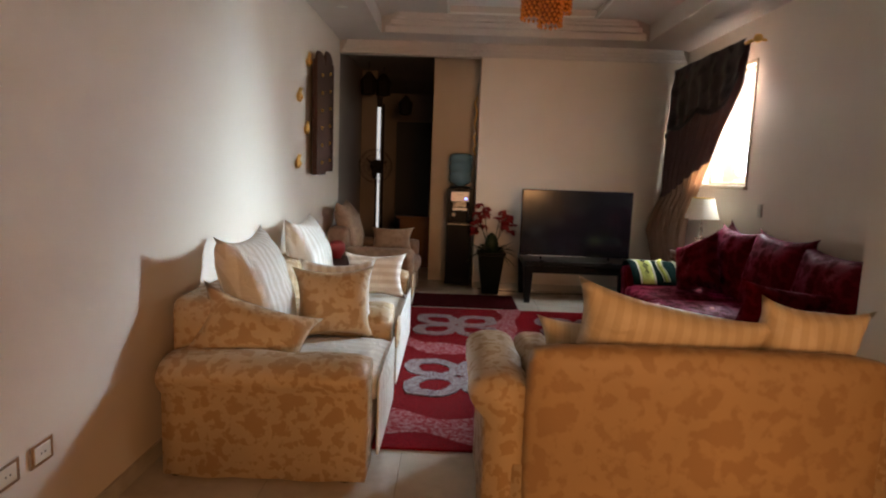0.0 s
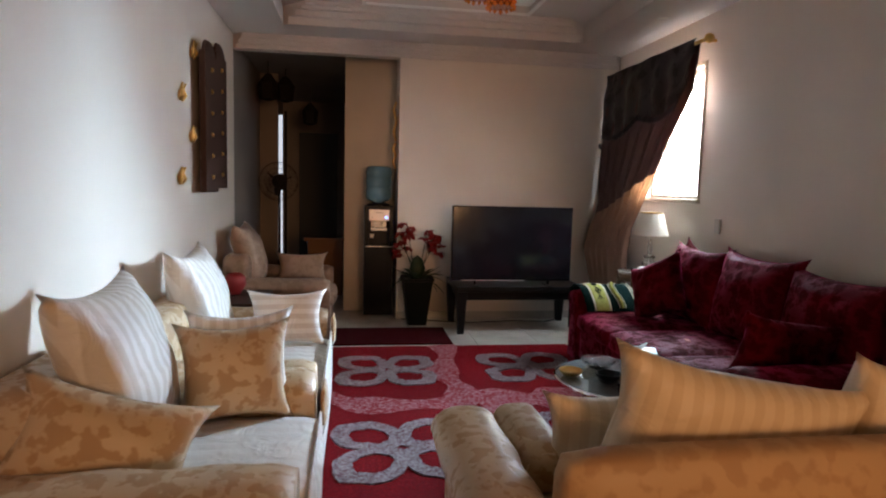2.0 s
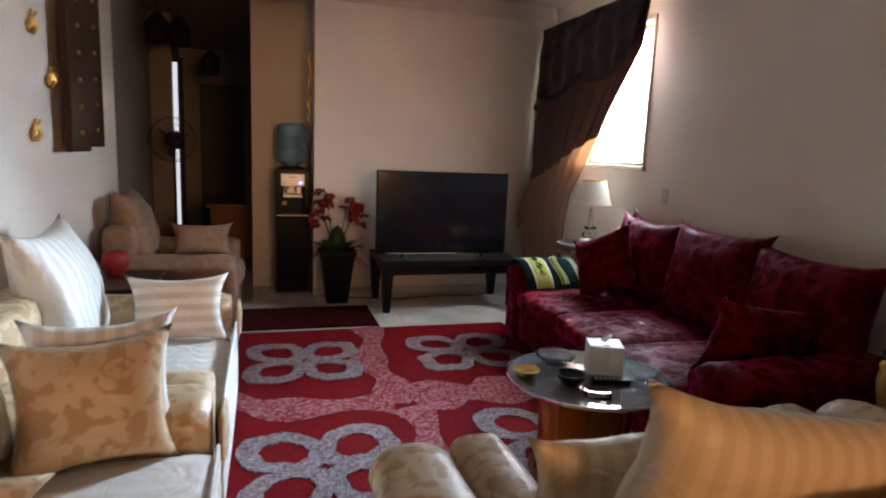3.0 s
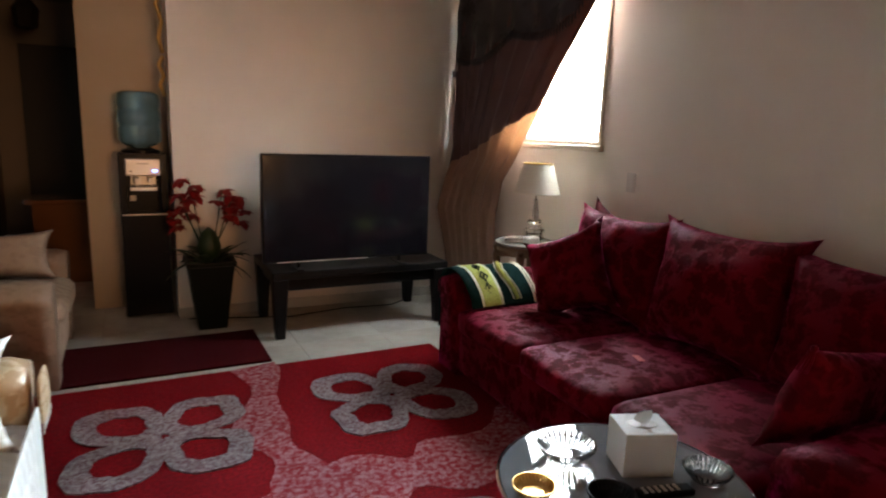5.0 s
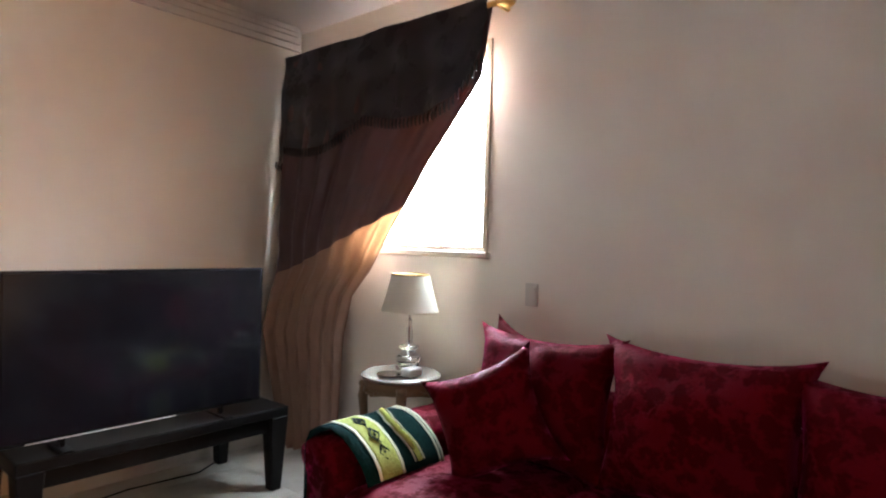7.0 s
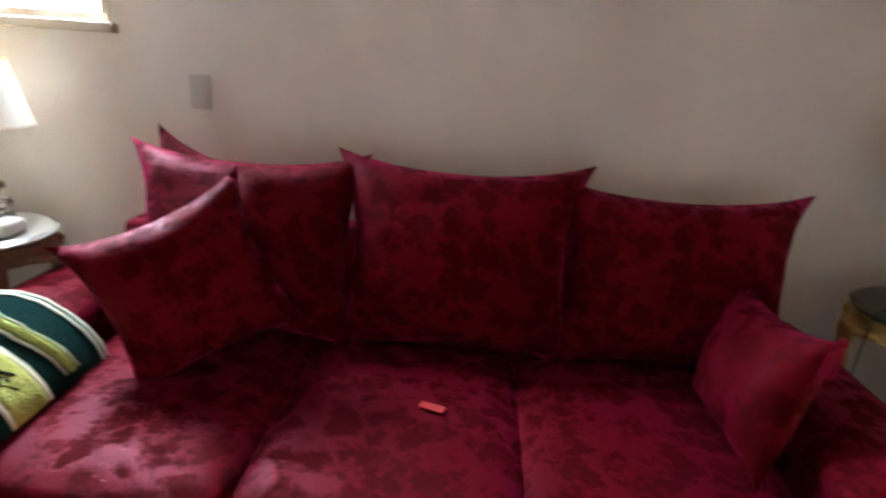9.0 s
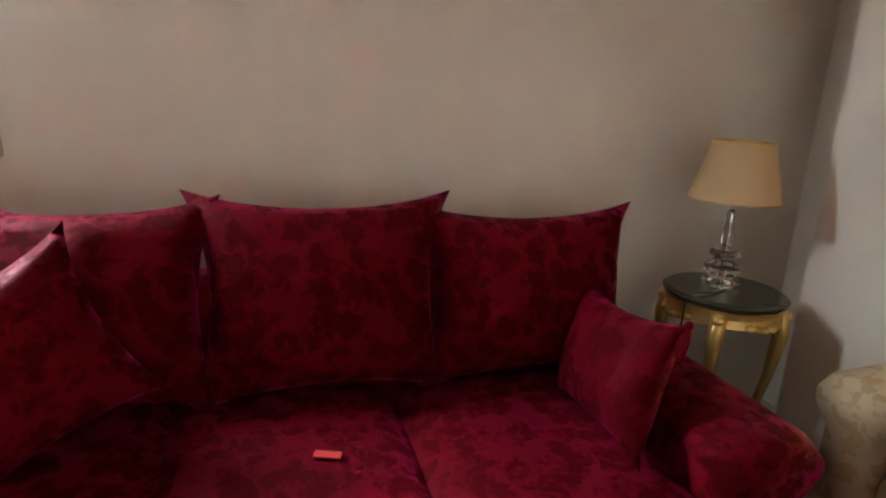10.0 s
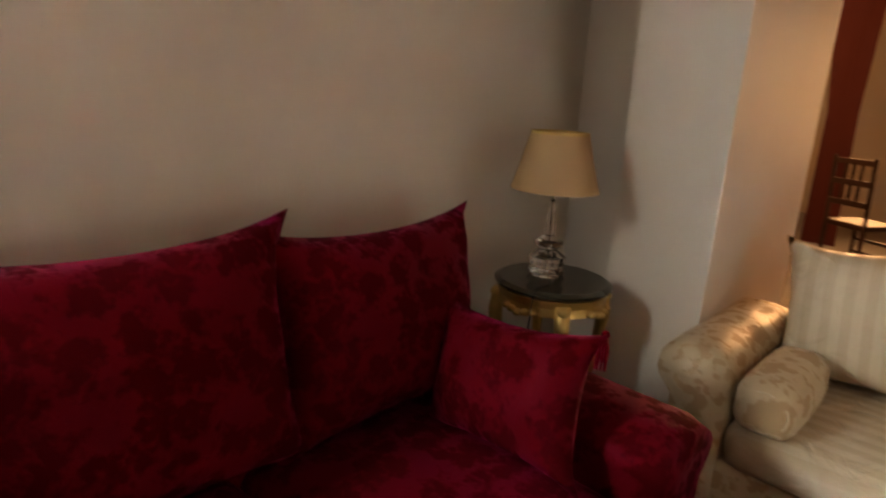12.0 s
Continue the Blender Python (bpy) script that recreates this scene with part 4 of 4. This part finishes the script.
def glass_bowl(x, y, r, h, label, material=None):
    g = thing("glass_bowl", pose(x, y, 0.481), label, "bowl")
    b = lathe([(r * 0.5, 0), (r * 0.6, 0.006), (r * 0.9, h * 0.6), (r, h), (r * 0.95, h), (r * 0.82, h * 0.6), (r * 0.5, 0.012), (0, 0.012)], 28)
    part("bowl", b, material or GLASS, g)
    b = None
    for k in range(28):
        a = 2 * math.pi * k / 28
        b = tube([(r * 0.62 * math.cos(a), r * 0.62 * math.sin(a), 0.01), (r * 1.0 * math.cos(a), r * 1.0 * math.sin(a), h * 0.95)], 0.0035, 5, b)
    part("ribs", b, material or GLASS, g)
    return g


glass_bowl(1.23, 3.98, 0.095, 0.05, "ribbed clear glass bowl on the coffee table")
glass_bowl(1.53, 3.70, 0.07, 0.045, "small ribbed glass bowl beside the tissue box")
glass_bowl(1.17, 3.71, 0.065, 0.055, "dark glass ashtray on the coffee table", BLACK)
glass_bowl(1.02, 3.85, 0.06, 0.035, "gold glass saucer at the edge of the coffee table", BRASS)
remote = thing("remote_control", pose(1.36, 3.70, 0.481, 0, 0, -14), "slim black remote control lying beside the tissue box", "remote control")
part("casing", box(-0.085, 0.085, -0.022, 0.022, 0, 0.02, 0.006), BLACK, remote)
b = None
for k in range(6):
    for y in (-0.010, 0.0, 0.010):
        b = box(-0.07 + k * 0.02, -0.061 + k * 0.02, y - 0.003, y + 0.003, 0.0195, 0.0225, bm=b)
part("buttons", b, SILVER, remote, "rows of small grey buttons")
dish = thing("glass_tray", pose(1.22, 3.58, 0.481, 0, 0, -20), "small square clear glass ashtray at the edge of the coffee table", "ashtray")
b = box(-0.055, 0.055, -0.04, 0.04, 0, 0.008, 0.002)
for x0, x1, y0, y1 in ((-0.055, 0.055, -0.04, -0.028), (-0.055, 0.055, 0.028, 0.04), (-0.055, -0.043, -0.028, 0.028), (0.043, 0.055, -0.028, 0.028)):
    box(x0, x1, y0, y1, 0.008, 0.03, 0.002, bm=b)
part("body", b, GLASS, dish)

# ---- prayer rug on the sofa arm ----
prayer = thing("prayer_rug", pose(0, 0, 0), "folded green prayer rug with yellow bands over the crimson sofa arm", "rug")


def over_arm(x0, x1, lift):
    """A strip of cloth laid across the arm, from outside to the seat side."""
    line = [(5.885, 0.26), (5.885, 0.40), (5.885, 0.50), (5.885, 0.56), (5.86, 0.625), (5.80, 0.655), (5.72, 0.66), (5.65, 0.645), (5.59, 0.61), (5.55, 0.565), (5.52, 0.52), (5.505, 0.475)]
    b = bmesh.new()
    rows = []
    for k, (y, z) in enumerate(line):
        row = []
        for i in range(9):
            x = x0 + (x1 - x0) * i / 8
            w = 0.006 * noise.noise(Vector((x * 7, y * 6, z * 6)))
            row.append((x + 0.10 * max(0, (0.62 - z)) * (y < 5.7), y + w + lift * (1 if k < 4 else (-0.9 if k > 8 else 0)), z + w + lift))
        rows.append([b.verts.new(p) for p in row] )
    for a, c in zip(rows, rows[1:]):
        for i in range(8):
            b.faces.new((a[i], a[i + 1], c[i + 1], c[i]))
    ext = bmesh.ops.extrude_face_region(b, geom=b.faces[:])
    bmesh.ops.translate(b, verts=[v for v in ext["geom"] if isinstance(v, bmesh.types.BMVert)], vec=(0, 0, -0.005))
    bmesh.ops.recalc_face_normals(b, faces=b.faces[:])
    return b


part("cloth", over_arm(1.76, 2.22, 0.006), GREENCLOTH, prayer, "dark green pile", True)
for x0, x1, mt, nm in ((1.845, 1.955, YELLOWCLOTH, "yellow_band"), (1.828, 1.842, CREAMCLOTH, "border"), (1.958, 1.972, CREAMCLOTH, "border"), (2.185, 2.195, CREAMCLOTH, "fringe"), (2.205, 2.215, CREAMCLOTH, "fringe")):
    part(nm, over_arm(x0, x1, 0.012), mt, prayer, smooth=True)


def on_arm(s):
    """The cloth's line across the arm: y and z at s from 0, on top, to 1, at the seat."""
    pts = [(5.76, 0.672), (5.68, 0.670), (5.61, 0.640), (5.565, 0.598), (5.53, 0.550), (5.51, 0.505)]
    q = s * (len(pts) - 1)
    i = min(int(q), len(pts) - 2)
    return [a + (b - a) * (q - i) for a, b in zip(pts[i], pts[i + 1])]


def mark(points, radius):
    """A raised line of cord on the cloth; points: x and s."""
    return tube([(x + 0.10 * max(0, 0.62 - on_arm(s)[1]), on_arm(s)[0] - 0.004, on_arm(s)[1] + 0.004) for x, s in points], radius, 5)


for dx, mt, nm, rad in ((0.0, YELLOWCLOTH, "chevron_band", 0.014), (0.026, CREAMCLOTH, "chevron_border", 0.004), (-0.026, CREAMCLOTH, "chevron_border", 0.004)):
    pts = [(2.085 + dx, 0.0), (2.035 + dx, 0.25), (2.035 + dx, 0.45), (2.065 + dx, 0.75), (2.075 + dx, 1.0)]
    part(nm, mark([(a[0] + (c[0] - a[0]) * k / 4, a[1] + (c[1] - a[1]) * k / 4) for a, c in zip(pts, pts[1:]) for k in range(5)], rad), mt, prayer, smooth=True)
DARKCORD = mat("dark_green_cord", (0.008, 0.02, 0.012), 0.9)
for k, s0 in enumerate((0.14, 0.42, 0.70)):
    ds = 0.11
    part("medallion", mark([(1.900, s0 - ds), (1.925, s0), (1.900, s0 + ds), (1.875, s0), (1.900, s0 - ds)], 0.0045), DARKCORD, prayer)
    part("medallion_knot", mark([(1.900, s0 - 0.02), (1.900, s0 + 0.02)], 0.006), DARKCORD, prayer)
part("cord_line", mark([(1.900 + 0.012 * math.sin(k * 1.9), k / 20) for k in range(21)], 0.002), DARKCORD, prayer)

# ---- wall ornaments and boards ----


def ornament(x, y, z, rz=0, s=1.0):
    o = thing("wall_ornament", pose(x, y, z, 0, 0, rz), "small gilded scroll ornament on the cream wall", "wall ornament", "gilded wall ornaments")
    b = tube([(0.012, 0.03, -0.06), (0.03, 0.045, -0.02), (0.02, 0.02, 0.02), (0.035, 0.04, 0.06)], [0.010, 0.016, 0.012, 0.008], 8)
    tube([(0.012, -0.03, -0.06), (0.03, -0.045, -0.02), (0.02, -0.02, 0.02), (0.035, -0.04, 0.06)], [0.010, 0.016, 0.012, 0.008], 8, b)
    part("scroll", b, BRASS, o, smooth=True)
    part("boss", lathe([(0, 0), (0.035, 0.0), (0.03, 0.02), (0, 0.03)], 12), BRASS, o, smooth=True, m=pose(0, 0, -0.02, 0, 90, 0))
    return o


for y, z in ((5.46, 2.08), (5.74, 1.81), (5.42, 1.49), (5.80, 2.44)):
    ornament(XL + 0.003, y, z)


def hanging(m, h, w, label):
    o = thing("carved_board", m, label, "wall carving")
    part("board", box(0, 0.05, 0, w, 0, h, 0.006), WOOD, o)
    part("crest", lathe([(0, 0), (w * 0.5, 0), (w * 0.46, 0.02), (0, 0.03)], 24, (0, 0, 0), None, 0.6), WOOD, o, m=pose(0.02, w / 2, h - 0.02, 90, 0, 90))
    for k in range(6):
        part("stud", lathe([(0, 0), (0.018, 0.0), (0.012, 0.012), (0, 0.015)], 12), BRASS, o, m=pose(0.05, w * 0.5, 0.12 + k * (h - 0.24) / 5, 0, 90, 0))
    return o


hanging(pose(XL + 0.06, 5.78, 1.37), 1.08, 0.42, "tall dark carved wooden board on the cream wall")
hanging(pose(XL + 0.03, 6.30, 1.40), 1.14, 0.42, "second dark wooden board with brass studs on the cream wall")
o = thing("alcove_ornament", pose(0.355, 7.60, 1.95, 0, 0, 180), "twisted gilded ornament hanging on the alcove edge", "wall ornament")
part("upper_loop", tube([(0.02, 0, 0.0), (0.045, 0.02, 0.1), (0.02, 0, 0.22), (0.05, -0.02, 0.34), (0.02, 0, 0.42)], 0.014, 8), BRASS, o, smooth=True)
part("lower_loop", tube([(0.02, 0, -0.30), (0.05, 0.02, -0.22), (0.02, 0, -0.16), (0.05, -0.02, -0.08), (0.02, 0, -0.02)], 0.014, 8), BRASS, o, smooth=True)




SWITCHPL = mat("cream_plastic", (0.52, 0.46, 0.40), 0.45)


def plate(m, label, w=0.09, h=0.085, holes=True):
    o = thing("wall_socket", m, label, "socket")
    part("plate", box(0, 0.010, -w / 2, w / 2, -h / 2, h / 2, 0.004, 2), CHROME if holes else SWITCHPL, o)
    part("insert", box(0.009, 0.013, -w * 0.34, w * 0.34, -h * 0.34, h * 0.34, 0.001, 1), WHITEPL if holes else SWITCHPL, o)
    if not holes:
        return o
    for y in (-0.010, 0.010):
        part("hole", box(0.0125, 0.0135, y - 0.003, y + 0.003, -0.003, 0.003), BLACK, o)
    return o


plate(pose(XL + 0.002, 1.94, 0.43), "silver-framed wall socket low on the cream wall", 0.12, 0.085)
plate(pose(XL + 0.002, 1.77, 0.43), "second silver-framed wall socket low on the cream wall", 0.12, 0.085)
plate(pose(XR - 0.002, 5.43, 1.20, 0, 0, 180), "cream light switch on the wall above the crimson sofa", 0.075, 0.12, False)

# ---- chandelier and spots ----
ch = thing("chandelier", pose(0.70, 4.40, 0), "amber crystal chandelier with hanging cylinders below the white ceiling", "chandelier")
part("ceiling_plate", lathe([(0.0, 3.185), (0.15, 3.19), (0.16, 3.20), (0.15, 3.209), (0, 3.209)], 40), BRASS, ch)
rnd = random.Random(9)
for cx, cy, r, zb in ((0.0, -0.02, 0.075, 2.49), (-0.115, 0.05, 0.075, 2.55), (0.095, 0.06, 0.055, 2.60), (-0.02, 0.13, 0.07, 2.62)):
    body = part("shade", lathe([(r * 0.88, zb), (r * 0.94, zb + 0.01), (r * 0.94, zb + 0.31), (r * 0.88, zb + 0.32)], 20, (cx, cy, 0)), AMBERLAC, ch, "amber cylinder")
    part("cord", tube([(cx, cy, zb + 0.3), (cx, cy, 3.2)], 0.004, 6), BRASS, ch)
    b = None
    for row in range(11):
        for k in range(14):
            a = (k + 0.5 * (row % 2)) * math.pi / 7
            b = lathe([(0, -0.017), (0.0125 + rnd.uniform(0, 0.003), 0.0), (0, 0.017)], 5, ((r + 0.004) * math.cos(a) + cx, (r + 0.004) * math.sin(a) + cy, zb + row * 0.029 + rnd.uniform(-0.004, 0.004)), b)
    tagged(part("crystals", b, AMBER, body, "rows of faceted amber crystals"), kind="stuff")


def spot(x, y, z):
    s = thing("downlight", pose(x, y, z), "small round recessed downlight in the painted ceiling", "downlight", "ceiling downlights")
    part("ring", lathe([(0.035, 0), (0.055, -0.004), (0.055, 0.0), (0.035, 0.004)], 24, closed=True), SILVER, s)
    part("lens", lathe([(0, -0.001), (0.034, -0.001), (0.034, 0.0), (0, 0.0)], 24), WHITEPL, s)


for p in ((1.30, 6.10, 3.209), (0.1, 6.10, 3.209), (2.51, 5.93, 2.959), (2.51, 3.4, 2.959), (-1.05, 3.4, 2.959), (-1.05, 5.93, 2.959)):
    spot(*p)

# ---- side table with the red vase ----
st = thing("small_cabinet", pose(-1.28, 5.45, 0), "low dark wooden side table between the beige armchairs", "side table")
part("top", box(0, 0.5, 0, 0.62, 0.53, 0.56, 0.006), WOOD, st)
for x in (0.02, 0.43):
    for y in (0.02, 0.55):
        part("leg", box(x, x + 0.05, y, y + 0.05, 0, 0.53, 0.004), WOOD, st)
vase = part("red_bowl", lathe([(0.04, 0), (0.05, 0.02), (0.085, 0.08), (0.08, 0.14), (0.05, 0.17), (0.045, 0.17), (0.07, 0.13), (0.03, 0.03), (0, 0.03)], 28, (-1.05, 5.85, 0.561)), PETAL, None, "round bright red vase on the dark side table", True)
tagged(vase, category="vase")

# ---- corridor ----
door = tagged(thing("door_1", pose(-1.06, 11.97, 0), "tall black door at the end of the corridor", "door"), kind="structure")
part("leaf", box(0, 0.66, -0.05, 0, 0, 2.36, 0.005), mat("black_door", (0.006, 0.005, 0.005), 0.5), door)
structure("wall_corridor_side", box(XL, -1.12, 9.3, 9.45, 0, 2.9), CORRIDOR_SHADE, "dark wall beside the narrow lit strip")
win2 = tagged(thing("window_2", pose(-1.115, 9.34, 0.45), "tall narrow glazed strip lit by daylight in the corridor", "window"), kind="structure")
part("pane", box(0, 0.05, 0, 0.01, 0, 1.92), emitter("frosted_daylight", (0.82, 0.9, 1.0), 0.28), win2)
b = box(0.075, 0.11, -0.02, 0.03, -0.05, 1.97)
box(0, 0.075, -0.02, 0.03, 0.92, 0.96, bm=b)
part("window_frame", b, BLACKWOOD, win2)
console = thing("console_table", pose(-1.1, 8.9, 0), "dark reddish wooden console table in the corridor", "console table")
part("top", box(0.35, 0.87, 0, 0.5, 0.72, 0.76, 0.008), TABLEWOOD, console)
part("body", box(0.40, 0.85, 0.03, 0.47, 0, 0.72, 0.005), TABLEWOOD, console)
LANTERN = mat("dark_lantern", (0.02, 0.015, 0.012), 0.8, spec=0.1)
for y, x, z in ((8.5, -1.14, 2.46), (8.9, -0.98, 2.50), (10.2, -0.76, 2.35)):
    ln = thing("lantern", pose(x, y, z), "dark metal lantern hanging in the corridor", "lantern", "corridor lanterns")
    part("body", lathe([(0.03, -0.02), (0.10, 0.0), (0.12, 0.18), (0.06, 0.26), (0.03, 0.30), (0.0, 0.31)], 6), LANTERN, ln)
    part("cord", tube([(0, 0, 0.3), (0, 0, 2.9 - z)], 0.006, 6), LANTERN, ln)

fan = thing("pedestal_fan", pose(-0.98, 8.25, 0), "dark pedestal fan with wire guard standing in the dim corridor", "fan")
part("base", lathe([(0.19, 0.0), (0.20, 0.015), (0.06, 0.04), (0.02, 0.06), (0, 0.06)], 28), LANTERN, fan)
part("pole", tube([(0, 0, 0.05), (0, 0, 1.40)], 0.014, 10), LANTERN, fan)
part("motor", lathe([(0, -0.07), (0.075, -0.06), (0.09, 0.0), (0.07, 0.07), (0, 0.09)], 20), LANTERN, fan, smooth=True, m=pose(0, 0.02, 1.48, 90, 0, 0))
b = None
for rad in (0.22, 0.20, 0.15, 0.10):
    b = tube([(rad * math.cos(k * math.pi / 20), -0.10 - 0.03 * (rad < 0.2), 1.48 + rad * math.sin(k * math.pi / 20)) for k in range(41)], 0.004 if rad > 0.21 else 0.0018, 5, b)
for k in range(24):
    a = k * math.pi / 12
    b = tube([(0.03 * math.cos(a), -0.135, 1.48 + 0.03 * math.sin(a)), (0.15 * math.cos(a), -0.13, 1.48 + 0.15 * math.sin(a)), (0.22 * math.cos(a), -0.10, 1.48 + 0.22 * math.sin(a))], 0.0015, 4, b)
part("guard", b, LANTERN, fan, "round wire guard")
for k in range(3):
    a = k * 2 * math.pi / 3 + 0.4
    part("blade", leaf_blade((0.02 * math.cos(a), -0.09, 1.48 + 0.02 * math.sin(a)), (0.18 * math.cos(a), -0.075, 1.48 + 0.18 * math.sin(a)), 0.0, 0.06, None), LANTERN, fan)

# ---- dining room ----
VEL = mat("dark_red_velvet", (0.10, 0.012, 0.010), 0.8, sheen=0.4)
dc = thing("dining_curtain", pose(0, 0, 0), "dark red curtain hanging in the dining room", "curtain")
part("cloth", drape([(2.8, 2.48, -2.6, 2.95, -2.6, 1), (1.4, 2.52, -2.6, 2.80, -2.6, 1), (0.02, 2.48, -2.6, 2.80, -2.6, 1)], 6, 0.03), VEL, dc, smooth=True)


def dining_chair(m):
    c = thing("dining_chair", m, "dark wooden dining chair with slatted back in the dining room", "chair", "dining chairs")
    part("seat", box(-0.21, 0.21, -0.21, 0.21, 0.42, 0.47, 0.012), WOOD, c)
    for x in (-0.19, 0.19):
        part("leg", tube([(x, 0.19, 0), (x, 0.19, 0.43)], 0.018, 8), WOOD, c)
        part("leg", tube([(x, -0.19, 0), (x, -0.20, 0.45), (x, -0.24, 1.05)], 0.018, 8), WOOD, c)
    for z in (0.62, 0.80, 0.98):
        part("backrest_rail", box(-0.18, 0.18, -0.245, -0.215, z, z + 0.05, 0.005), WOOD, c)
    for x in (-0.08, 0.0, 0.08):
        part("backrest_slat", box(x - 0.012, x + 0.012, -0.238, -0.222, 0.66, 0.98), WOOD, c)
    for z in (0.14, 0.26):
        part("stretcher", box(-0.18, 0.18, 0.18, 0.20, z, z + 0.025), WOOD, c)
    return c


c0 = dining_chair(pose(2.15, -1.6, 0, 0, 0, 150))
copy_thing(c0, pose(0.5, -2.5, 0, 0, 0, 30))

# ---- floor tiles and skirting ----
b = box(XL, XL + 0.012, -5.0, YT, 0.0, 0.08)
box(0.36, XR, YT - 0.012, YT, 0, 0.08, bm=b)
box(XR - 0.012, XR, YB, YT - 0.012, 0, 0.08, bm=b)
box(1.958, 1.97, 1.61, 2.75, 0, 0.08, bm=b)
box(1.958, 2.35, 2.75, 2.762, 0, 0.08, bm=b)
structure("baseboard", b, FLOOR, "tile skirting along the walls")
T = 0.6
tile_me = None
floor_ob = bpy.data.objects["floor"]
for i in range(7):
    for j in range(16):
        x, y = -1.35 + i * T, -0.6 + j * T
        if y > 8.6 and x > -0.3:
            continue
        if tile_me is None:
            t0 = part("tile", box(0.0008, T - 0.0008, 0.0008, T - 0.0008, -0.004, 0.0, 0.001, 1), FLOOR, floor_ob)
            tile_me = t0.data
        else:
            t0 = new("tile", tile_me)
            t0.parent = floor_ob
        t0.location = (x, y, 0)
